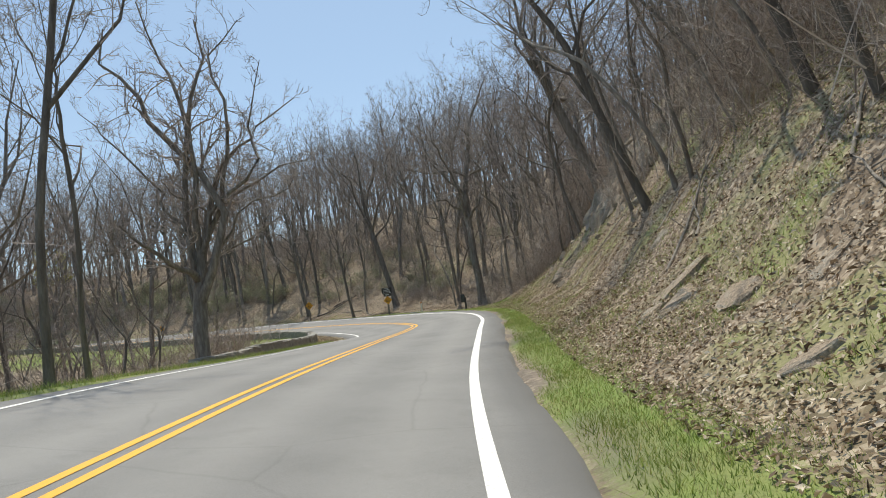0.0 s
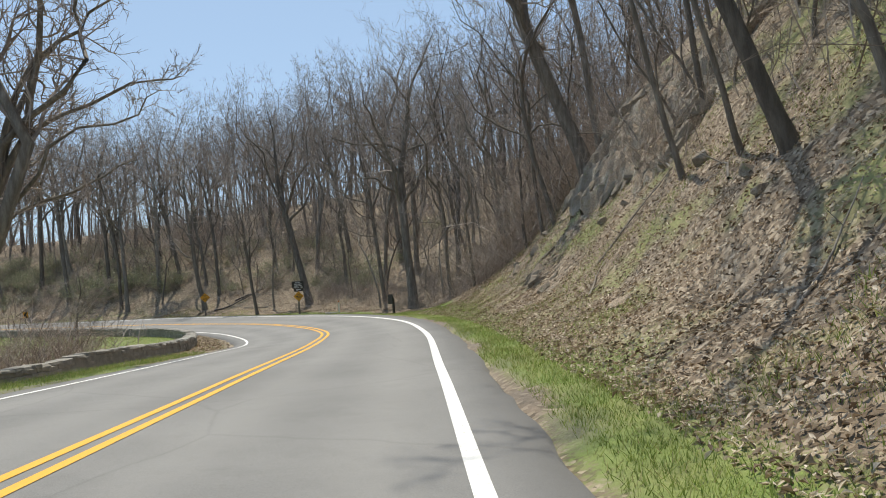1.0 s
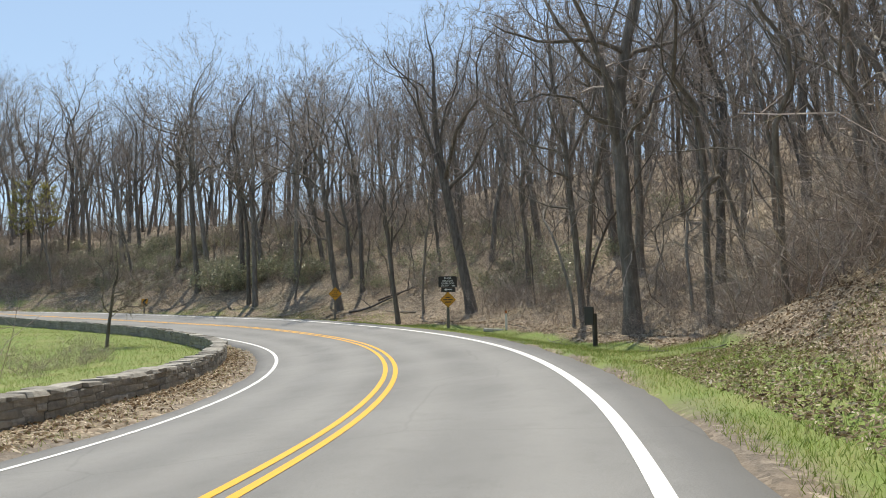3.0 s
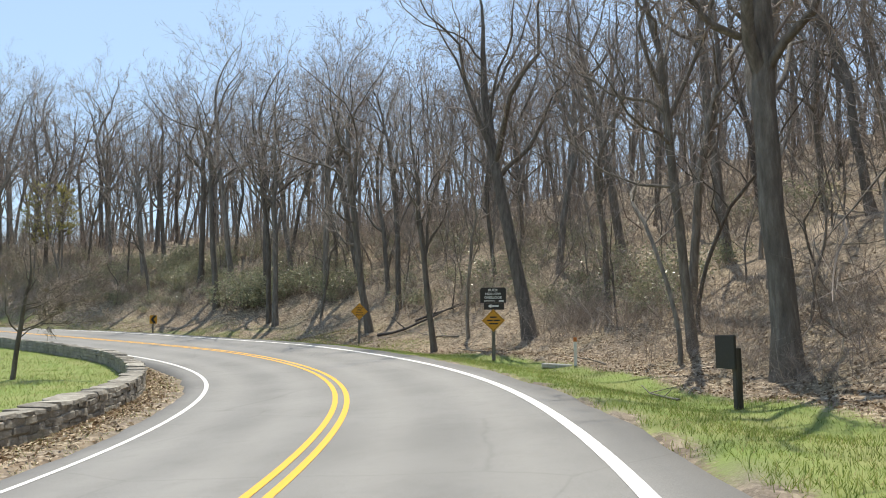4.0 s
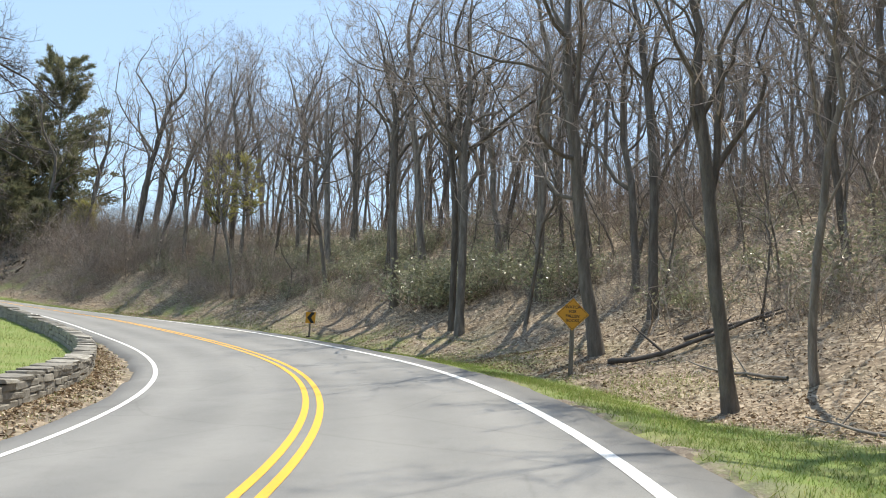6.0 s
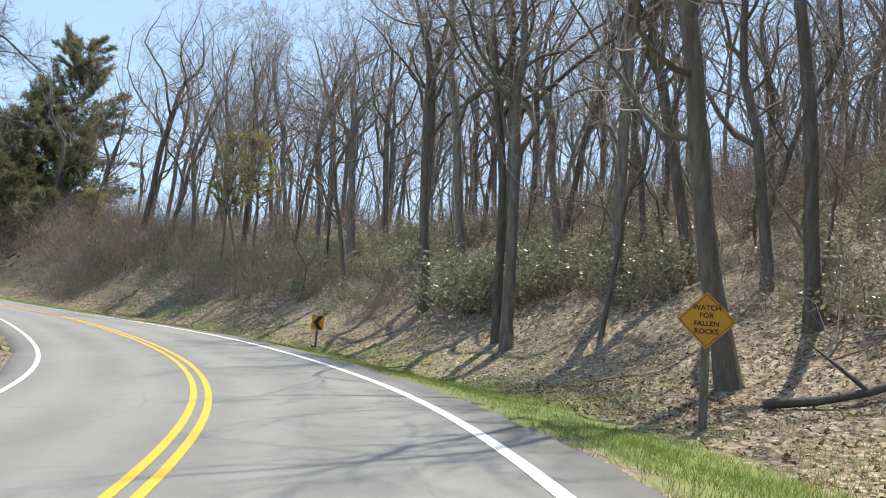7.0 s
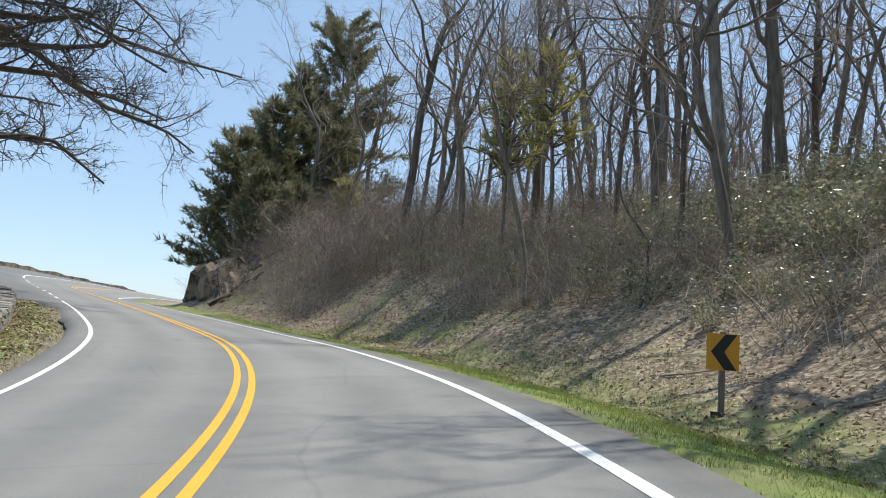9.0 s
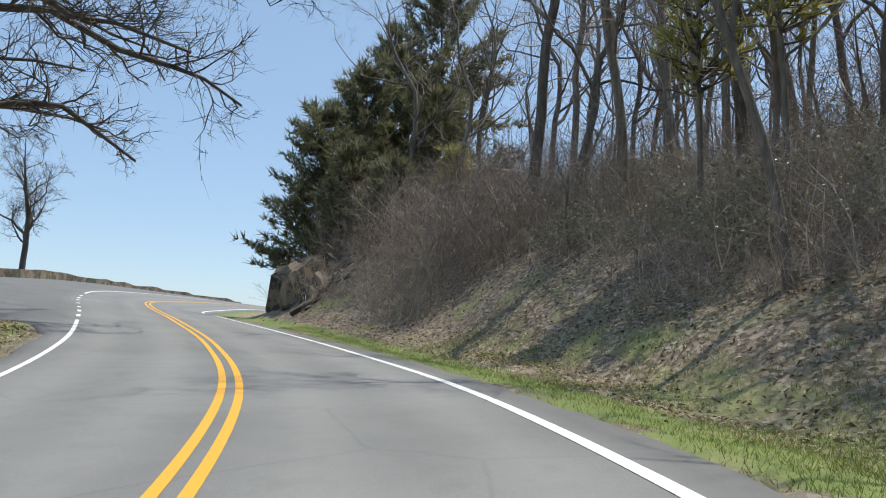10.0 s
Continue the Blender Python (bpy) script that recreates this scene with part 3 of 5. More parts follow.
def laurel_shrub(seed, size, leaves):
    rng = np.random.default_rng(seed)
    root = tagged(new("laurel_shrub"), "glossy dark green laurel shrub on the leafy slope", "shrub", "laurels on the slope")
    v, f = [], []
    tips = []
    for _ in range(14):
        st = wander((rng.normal(0, size * 0.2), rng.normal(0, size * 0.2), -0.1), (rng.normal(0, 0.6), rng.normal(0, 0.6), 1), size * rng.uniform(0.7, 1.2), 4, 0.25, rng)
        ribbon(st, np.linspace(0.02, 0.008, 5), rng, v, f)
        tips += [st[2], st[3], st[4]]
    mesh_object("woody_base", v, f, BRUSH, root)
    tips = np.array(tips)
    p = tips[rng.integers(0, len(tips), leaves)] + rng.normal(0, size * 0.16, (leaves, 3)) * np.array([1, 1, 0.7])
    p[:, 2] = np.maximum(p[:, 2], 0.1)
    w = rng.normal(0, 1, (leaves, 3)) * np.array([1, 1, 0.45]) + np.array([0, 0, 0.25])
    v, f = [], []
    leaf_quads(rng, p, w, 0.145, 0.037, v, f)
    mesh_object("foliage", v, f, LAUREL, root, flat=True)
    return root


def pine(seed, height, radius, bare, needles, label, wide=0.26, full=1.0):
    rng = np.random.default_rng(seed)
    root = tagged(new("pine_tree"), label, "tree")
    v, f = [], []
    trunk = wander((0, 0, -0.4), (0, 0, 1), height, 10, 0.012, rng, 0.05)
    tube(trunk, np.linspace(radius, 0.03, 11), 8, v, f)
    bv, bf, nv, nf = [], [], [], []
    spots, ways = [], []
    z = height * bare
    while z < height * 0.98:
        u = z / height
        for k in range(rng.integers(5, 8)):
            a = rng.uniform(0, 6.283)
            ln = height * wide * (1.12 - u) ** 0.7 * rng.uniform(0.55, 1.15) + 0.3
            z1 = z + height * rng.uniform(-0.03, 0.03)
            br = wander(tuple(np.interp(min(z1 + 0.4, height - 0.4), trunk[:, 2] + 0.4, trunk[:, k3]) if k3 < 2 else min(z1, height - 0.8) for k3 in range(3)), (math.cos(a), math.sin(a), 0.1 + 0.6 * u + rng.normal(0, 0.15)), ln, 4, 0.14, rng, 0.07)
            tube(br, np.linspace(0.05 * (1.1 - u) + 0.012, 0.008, 5), 3, bv, bf)
            for _ in range(int((7 + ln * 7) * full)):
                w = rng.uniform(0.3, 1.0)
                i = min(int(w * 4), 3)
                p = br[i] + (br[i + 1] - br[i]) * (w * 4 - i)
                spots.append(p + rng.normal(0, 0.12, 3) * np.array([1, 1, 0.5]) * (0.5 + ln * 0.3))
                ways.append((br[-1] - br[0]) / ln + rng.normal(0, 0.5, 3) + np.array([0, 0, 0.35]))
        z += height * 0.04 * rng.uniform(0.7, 1.2)
    spots, ways = np.array(spots), np.array(ways)
    for p, w in zip(spots, ways):
        w = w / np.linalg.norm(w)
        for _ in range(6):
            d = (w + rng.normal(0, 0.5, 3)) * rng.uniform(0.22, 0.5)
            side = np.cross(d, rng.normal(0, 1, 3))
            side = side / (np.linalg.norm(side) + 1e-9) * 0.042
            k = len(nv)
            nv.extend([(p - side).tolist(), (p + side).tolist(), (p + d).tolist()])
            nf.append((k, k + 1, k + 2))
    mesh_object("trunk", v, f, BARK, root)
    mesh_object("branch_work", bv, bf, BARK, root)
    mesh_object("needles", nv, nf, needles, root, flat=True)
    return root


def rock_mesh(seed, sx, sy, sz, rough=0.13, cuts=2):
    """An angular, layered stone."""
    rng = np.random.default_rng(seed)
    bm = bmesh.new()
    pts = rng.uniform(-1, 1, (26, 3))
    pts /= np.maximum(np.abs(pts).max(1), 0.6)[:, None]
    pts *= rng.uniform(0.72, 1.0, (26, 1)) * np.array([sx, sy, sz])
    for p in pts:
        bm.verts.new(p)
    hull = bmesh.ops.convex_hull(bm, input=bm.verts[:])
    bmesh.ops.delete(bm, geom=[g for g in hull["geom_interior"] if isinstance(g, bmesh.types.BMVert)], context='VERTS')
    bmesh.ops.subdivide_edges(bm, edges=bm.edges[:], cuts=cuts, use_grid_fill=True)
    low = min(sx, sy, sz)
    for v in bm.verts:
        c = Vector(v.co) * ((1.4 if rough < 0.2 else 2.2) / low) + Vector((seed * 3.7, 0, 0))
        v.co += Vector(noise.noise_vector(c)) * low * rough
    return bm


def outcrop(s0, s1, d0, d1, step, height):
    """A broken rock face laid over the slope, in tilted slabs."""
    ss, dd = np.arange(s0, s1, step), np.arange(d0, d1, step)
    S, D = np.meshgrid(ss, dd)
    x = np.interp(S, RS, RC[:, 0]) + np.interp(S, RS, RIGHT[:, 0]) * D
    y = np.interp(S, RS, RC[:, 1]) + np.interp(S, RS, RIGHT[:, 1]) * D
    z = ground(x, y)
    inside = smooth(s0, s0 + 3, S + 1.2 * fbm(S, D, 3, 2, 41)) * smooth(s1, s1 - 2.5, S + fbm(S, D, 3, 2, 42)) * smooth(d0, d0 + 1.5, D + 0.8 * fbm(S, D, 2, 2, 43)) * smooth(d1, d1 - 2, D)
    # slanting layers, broken into blocks
    h = 0
    for size, part_of, seed in ((0.9, 0.45, 60), (0.42, 0.4, 70), (0.2, 0.22, 80)):
        a = S * 0.8 + D * 0.62 + 0.4 * fbm(S, D, 1.6, 3, seed)
        cell = np.floor(a / size)
        along_cell = np.floor((D * 0.8 - S * 0.55 + 0.3 * fbm(S, D, 1.1, 2, seed + 5) + 0.37 * cell) / (size * 2.2))
        h = h + part_of * (hash_noise(cell * 5.71 + 0.5, along_cell * 3.37 + 0.5, seed + 1) * 0.8 + 0.6 * (a / size - cell))
    a = S * 0.8 + D * 0.62 + 0.25 * fbm(S, D, 0.9, 3, 91)
    rib = np.abs(2 * (a / 0.34 - np.floor(a / 0.34)) - 1) * (0.5 + 0.5 * hash_noise(np.floor(a / 0.34) + 0.5, D * 0.9, 92))
    h = height * h + 0.3 * fbm(S, D, 2.2, 4, 46) + 0.11 * fbm(S, D, 0.5, 3, 47) + 0.3 * height * rib
    inside = inside * smooth(-0.75, -0.25, fbm(S, D, 2.4, 3, 48) + 0.25)
    z = z + (h + 0.2) * inside - 0.2
    x = x - 0.45 * h * inside * np.interp(S, RS, RIGHT[:, 0])
    y = y - 0.45 * h * inside * np.interp(S, RS, RIGHT[:, 1])
    n, m = S.shape[1], S.shape[0]
    i = np.arange(n * m).reshape(m, n)
    q = np.stack([i[:-1, :-1], i[:-1, 1:], i[1:, 1:], i[1:, :-1]], -1).reshape(-1, 4)
    layer = np.floor((S * 0.8 + D * 0.62 + 0.4 * fbm(S, D, 1.6, 3, 60)) / 1.8)[:-1, :-1].ravel().astype(int)
    return np.stack([x, y, z], -1).reshape(-1, 3), q, layer


SLABS = {}


def slab_mesh(k, mat):
    if (k, mat.name) not in SLABS:
        bm = rock_mesh(900 + k, 1.0, 0.3, 0.55, 0.24, 1)
        me = bpy.data.meshes.new("rock_slab")
        bm.to_mesh(me)
        bm.free()
        me.materials.append(mat)
        SLABS[k, mat.name] = me
    return SLABS[k, mat.name]


def rock_outcrop(label, mat, s0, s1, d0, d1, step, height, count, seed, lift=0.05, grain=1.0):
    """A rock face: a rough base, and ribs of tilted slabs that break out of it."""
    verts, quads, layer = outcrop(s0, s1, d0, d1, step, height)
    root = tagged(new("rock_outcrop"), label, "rock")
    mesh_object("rock_base", verts, quads, mat, root, flat=True)
    r = np.random.default_rng(seed)
    for k in range(count):
        s, d = r.uniform(s0 + 1, s1 - 1), d0 + 0.6 + (d1 - d0 - 1.6) * r.beta(1.1, 1.2)
        i = np.abs(RS - s).argmin()
        x, y = float(RC[i, 0] + RIGHT[i, 0] * d), float(RC[i, 1] + RIGHT[i, 1] * d)
        z = float(ground(np.array([x]), np.array([y]))[0])
        z1 = float(ground(np.array([x + RIGHT[i, 0] * 0.8]), np.array([y + RIGHT[i, 1] * 0.8]))[0])
        up = Vector((RIGHT[i, 0] * 0.8, RIGHT[i, 1] * 0.8, z1 - z)).normalized()
        along_road = Vector((-RIGHT[i, 1], RIGHT[i, 0], 0))
        up = (up + along_road * r.normal(-0.1, 0.32)).normalized()
        out = up.cross(along_road)
        out = out if out.z > 0 else -out
        thin = (along_road * r.normal(0.75, 0.25) + out * r.normal(0.35, 0.5)).normalized()
        wide = up.cross(thin).normalized()
        size = grain * (0.22 + 0.5 * r.beta(1.0, 2.4))
        m = Matrix((up * size * r.uniform(0.8, 1.5), thin * size * r.uniform(0.7, 1.2), wide * size)).transposed().to_4x4()
        o = new("rock_slab", slab_mesh(int(r.integers(0, 9)), mat))
        o.parent = root
        o.matrix_basis = Matrix.Translation((x, y, z + lift * size)) @ m
    return root


# ---- the road ----
def strip(name, s0, s1, d0, d1, lift, mat, step=1, cross=1, thick=0.0, parent=None, label="", wear=False):
    """A ribbon along the road, between two distances across it."""
    rows = np.where((RS >= s0) & (RS <= s1))[0][::step]
    verts, faces = [], []
    lo = d0(RS[rows]) if callable(d0) else np.full(len(rows), d0)
    hi = d1(RS[rows]) if callable(d1) else np.full(len(rows), d1)
    wears, tracks = [], []
    for r, a, b in zip(rows, lo, hi):
        for k in range(cross + 1):
            d = a + (b - a) * k / cross
            verts.append((RC[r, 0] + RIGHT[r, 0] * d, RC[r, 1] + RIGHT[r, 1] * d, RC[r, 2] + SLOPE[r] * max(d, -7.0) + lift))
            wears.append(smooth(3.45, 3.75, d) * 0.55 if d > 0 else smooth(3.45, 3.75, -d) * 0.4)
            tracks.append(0.7 * (math.exp(-((abs(d) - 0.95) / 0.4) ** 2) + math.exp(-((abs(d) - 2.55) / 0.4) ** 2)))
        if thick:
            a2, b2 = a - 0.12, b + 0.12
            verts.append((RC[r, 0] + RIGHT[r, 0] * b2, RC[r, 1] + RIGHT[r, 1] * b2, RC[r, 2] + SLOPE[r] * b2 - thick))
            verts.append((RC[r, 0] + RIGHT[r, 0] * a2, RC[r, 1] + RIGHT[r, 1] * a2, RC[r, 2] + SLOPE[r] * max(a2, -7.0) - thick))
            wears += [0.5, 0.5]
            tracks += [0, 0]
    w = cross + 1 + (2 if thick else 0)
    for i in range(len(rows) - 1):
        for k in range(cross if not thick else w - 1):
            if thick and k == w - 2:
                continue
            faces.append((i * w + k, i * w + k + 1, (i + 1) * w + k + 1, (i + 1) * w + k))
        if thick:
            faces.append((i * w + w - 1, i * w, (i + 1) * w, (i + 1) * w + w - 1))
    me = bpy.data.meshes.new(name)
    me.from_pydata(verts, [], faces)
    me.shade_smooth()
    me.materials.append(mat)
    if wear:
        at = me.attributes.new("wear", 'FLOAT', 'POINT')
        at.data.foreach_set("value", np.array(wears, dtype=np.float32))
        me.attributes.new("track", 'FLOAT', 'POINT').data.foreach_set("value", np.array(tracks, dtype=np.float32))
    me.validate()
    me.update()
    ob = new(name, me)
    ob.parent = parent
    return ob


def edge_right(s):
    return 3.98 + 0.07 * hash_noise(s / 2.3, s * 0, 4) + 0.05 * hash_noise(s / 0.6, s * 0, 5)


def edge_left(s):
    pull = smooth(126, 136, s) * 9.5 - 4.2 * smooth(150, 162, s)
    return -3.85 - 0.07 * hash_noise(s / 2.3, s * 0, 6) - 0.05 * hash_noise(s / 0.6, s * 0, 7) - pull


road = strip("road", -85, 250, edge_left, edge_right, 0.0, ASPHALT, 1, 28, 0.14, wear=True)
tagged(road, "worn grey asphalt road curving through bare woods", "road", kind="structure")
LINE = lambda d, w, s0, s1, mat, name, lab: tagged(strip(name, s0, s1, d - w / 2, d + w / 2, 0.006, mat, 1, 1), lab, "road marking", kind="structure")
LINE(-0.12, 0.11, -85, 248, YELLOW, "yellow_line", "yellow centre line painted on the road")
LINE(0.12, 0.11, -85, 248, YELLOW, "yellow_line", "yellow centre line painted on the road")
LINE(3.3, 0.15, -85, 248, WHITE, "edge_line", "white edge line painted on the road")
LINE(-3.3, 0.11, -85, 130, WHITE, "edge_line", "white edge line painted on the road")
for k in range(7):
    LINE(-3.3, 0.13, 131.5 + 2.4 * k, 132.6 + 2.4 * k, WHITE, "edge_line", "short dash of white edge line at the pull-off")
LINE(-3.3, 0.13, 150, 248, WHITE, "edge_line", "white edge line painted on the road")

# ---- the ground ----
def axis(lo, hi, fine, far):
    mid = np.arange(lo, hi, fine)
    left, right, g = [lo], [mid[-1]], fine
    while left[-1] > -far:
        g *= 1.25
        left.append(left[-1] - g)
    g = fine
    while right[-1] < far:
        g *= 1.25
        right.append(right[-1] + g)
    return np.concatenate([left[:0:-1], mid, right[1:]])


def wall_d(s):
    """Across the road, the middle of the stone wall."""
    return np.interp(s, [28, 36, 42, 48, 54, 60, 66, 76, 84, 100, 118, 124, 130], [-8.6, -8.2, -6.9, -6.2, -5.8, -5.4, -5.2, -5.4, -5.1, -5.2, -5.6, -5.7, -6.1])


def verge_width(s):
    """How far the grass reaches from the middle of the road, uphill."""
    return np.interp(s, [-90, 30, 42, 52, 60, 68, 74, 80, 90, 98, 110, 140], [5.3, 5.3, 6.0, 7.8, 8.3, 8.1, 7.5, 7.1, 6.8, 6.3, 5.7, 5.4])


gx, gy = axis(-100, 26, 0.6, 2600), axis(-6, 118, 0.6, 2600)
GX, GY = np.meshgrid(gx, gy)
GZ = ground(GX, GY)
sg, dg, _ = road_frame(GX, GY)
lawn = smooth(-wall_d(sg) - 0.3, -wall_d(sg) + 0.5, -dg) * smooth(20, 12, -dg) * smooth(50, 60, sg) * smooth(116, 104, sg)
verge_w = verge_width(sg)
turf = np.maximum(smooth(4.05, 4.3, dg) * smooth(verge_w + 0.6, verge_w - 0.5, dg) * 0.75, lawn * 0.8)
turf = np.maximum(turf, smooth(3.9, 4.2, -dg) * smooth(9, 6.5, -dg) * (smooth(38, 26, sg) * 0.7 + 0.28 + 0.3 * smooth(98, 108, sg)))
turf = np.maximum(turf, smooth(3.9, 4.2, -dg) * smooth(30, 20, -dg) * smooth(122, 130, sg) * 0.5)
turf = np.maximum(turf, 0.46 * smooth(80, 88, sg) * smooth(122, 110, sg) * smooth(11, 7, dg) * smooth(4.1, 4.6, dg))
turf = np.maximum(turf, (0.16 + 0.3 * fbm(GX, GY, 3.0, 3, 91).ravel()) * smooth(48, 42, sg) * smooth(11, 7.5, dg) * smooth(4.1, 4.6, dg))
grit = smooth(4.4, 4.1, np.abs(dg) + 0.2 * fbm(GX, GY, 1.2, 2, 71).ravel()) * smooth(3.7, 3.9, np.abs(dg)) * 0.75
moss = np.where(dg > 0, smooth(5.2, 6.5, dg) * (1.0 * smooth(50, 40, sg) + 0.95 * smooth(80, 90, sg) * smooth(11, 7.5, dg) + 0.12), 0.2)
nx, ny = len(gx), len(gy)
idx = np.arange(nx * ny).reshape(ny, nx)
quads = np.stack([idx[:-1, :-1], idx[:-1, 1:], idx[1:, 1:], idx[1:, :-1]], -1).reshape(-1, 4)
gm = bpy.data.meshes.new("ground")
gm.vertices.add(nx * ny)
gm.vertices.foreach_set("co", np.stack([GX, GY, GZ], -1).astype(np.float32).ravel())
gm.loops.add(len(quads) * 4)
gm.loops.foreach_set("vertex_index", quads.astype(np.int32).ravel())
gm.polygons.add(len(quads))
gm.polygons.foreach_set("loop_start", (np.arange(len(quads)) * 4).astype(np.int32))
gm.polygons.foreach_set("loop_total", np.full(len(quads), 4, np.int32))
gm.update()
gm.validate()
gm.shade_smooth()
gm.materials.append(GROUND)
for nm, val in (("turf", turf), ("grit", grit), ("moss", moss)):
    gm.attributes.new(nm, 'FLOAT', 'POINT').data.foreach_set("value", val.astype(np.float32).ravel())
tagged(new("ground", gm), "hillside ground with leaf litter, moss and grass verges", "ground", kind="structure")


def gz(x, y):
    """Height of the built ground."""
    x, y = np.asarray(x, float), np.asarray(y, float)
    i = np.clip(np.searchsorted(gx, x) - 1, 0, nx - 2)
    j = np.clip(np.searchsorted(gy, y) - 1, 0, ny - 2)
    u, v = (x - gx[i]) / (gx[i + 1] - gx[i]), (y - gy[j]) / (gy[j + 1] - gy[j])
    return (GZ[j, i] * (1 - u) + GZ[j, i + 1] * u) * (1 - v) + (GZ[j + 1, i] * (1 - u) + GZ[j + 1, i + 1] * u) * v


def along(s, d):
    """The place at a distance along and across the road."""
    s, d = np.asarray(s, float), np.asarray(d, float)
    x = np.interp(s, RS, RC[:, 0]) + np.interp(s, RS, RIGHT[:, 0]) * d
    y = np.interp(s, RS, RC[:, 1]) + np.interp(s, RS, RIGHT[:, 1]) * d
    return x, y


# ---- trees that stand out ----
KEY_TREES = [
    # x, y, height, radius, fork, lean x, lean y, spread, label
    (-8.5, 17.0, 19, 0.105, 0.4, 0.06, 0.0, 0.7, "slim grey bare tree at the edge of the drop"),
    (-8.6, 19.2, 11, 0.075, 0.5, 0.02, 0.0, 0.6, "thin bare tree at the edge of the drop"),
    (-10.1, 33.5, 11.5, 0.34, 0.33, 0.0, 0.0, 0.84, "broad double-stemmed grey bare oak below the stone wall"),
    (10.88, 43.05, 16, 0.33, 0.4, -0.33, 0.05, 0.8, "leaning bare oak on the rock outcrop"),
    (12.0, 44.4, 14, 0.19, 0.45, -0.14, 0.0, 0.7, "straight bare tree behind the rock outcrop"),
    (6.9, 21.9, 13, 0.135, 0.35, -0.38, 0.0, 0.8, "bare tree leaning out from the leafy bank"),
    (8.3, 28.6, 12, 0.075, 0.35, -0.24, 0.0, 0.8, "slim bare tree leaning out over the rocks"),
    (7.6, 24.6, 11, 0.06, 0.35, -0.3, 0.03, 0.8, "slim bare tree leaning out from the leafy bank"),
    (4.6, 65.6, 22, 0.33, 0.36, -0.09, 0.0, 0.7, "big dark bare oak beside the grass verge"),
    (-3.35, 79.9, 20, 0.31, 0.4, -0.2, 0.02, 0.8, "thick leaning bare oak behind the overlook sign"),
    (2.9, 71.0, 18, 0.16, 0.45, -0.09, -0.03, 0.7, "slim bare tree in the hollow"),
    (0.6, 88.0, 17, 0.25, 0.45, -0.11, -0.04, 0.7, "bare tree up the slope"),
    (-8.1, 81.1, 14, 0.15, 0.4, -0.08, -0.05, 0.7, "bare tree with a crooked foot"),
    (-13.9, 88.2, 18, 0.22, 0.45, -0.2, -0.13, 0.7, "tall bare tree on the slope"),
    (-22.7, 93.6, 20, 0.21, 0.36, -0.02, -0.02, 0.75, "big double-stemmed bare oak on the slope"),
    (-23.5, 94.2, 19, 0.17, 0.45, -0.06, 0.02, 0.7, "second stem of the bare oak"),
    (-30.0, 98.2, 18, 0.24, 0.5, -0.03, -0.02, 0.7, "straight bare tree on the bank"),
    (-19.9, 95.8, 18, 0.22, 0.5, -0.06, -0.05, 0.7, "tall bare tree on the slope"),
    (-17.9, 96.9, 19, 0.21, 0.4, -0.09, -0.07, 0.7, "tall leaning bare tree on the slope"),
    (-12.9, 90.5, 17, 0.17, 0.5, -0.01, -0.01, 0.7, "straight bare tree on the slope"),
    (-41.3, 104.9, 16, 0.25, 0.45, -0.08, -0.1, 0.75, "leaning bare oak on the bank"),
    (-49.7, 110.5, 17, 0.24, 0.45, 0.0, 0.0, 0.7, "bare oak on the ridge"),
    (-41.2, 107.7, 16, 0.22, 0.45, -0.02, -0.03, 0.7, "bare oak on the ridge"),
    (-52.0, 105.1, 15, 0.2, 0.5, -0.01, -0.02, 0.7, "straight bare tree on the bank"),
    (-59.9, 108.7, 15, 0.18, 0.45, -0.01, -0.01, 0.7, "bare tree on the bank"),
    (-45.7, 100.2, 13, 0.11, 0.45, 0.01, 0.03, 0.7, "slim bare tree on the bank"),
    (-57.4, 109.3, 17, 0.17, 0.6, 0.0, 0.0, 0.45, "thin-crowned bare tree against the sky"),
    (-60.0, 75.5, 21.0, 0.42, 0.35, 0.0, 0.03, 1.2, "spreading bare oak reaching over the road"),
    (-98.2, 80.3, 11.5, 0.22, 0.25, 0.0, 0.0, 1.0, "lone round-crowned bare tree by the pull-off"),
    (-19.0, 67.2, 6.0, 0.085, 0.3, 0.1, 0.05, 1.1, "small pale bare tree behind the stone wall"),
]
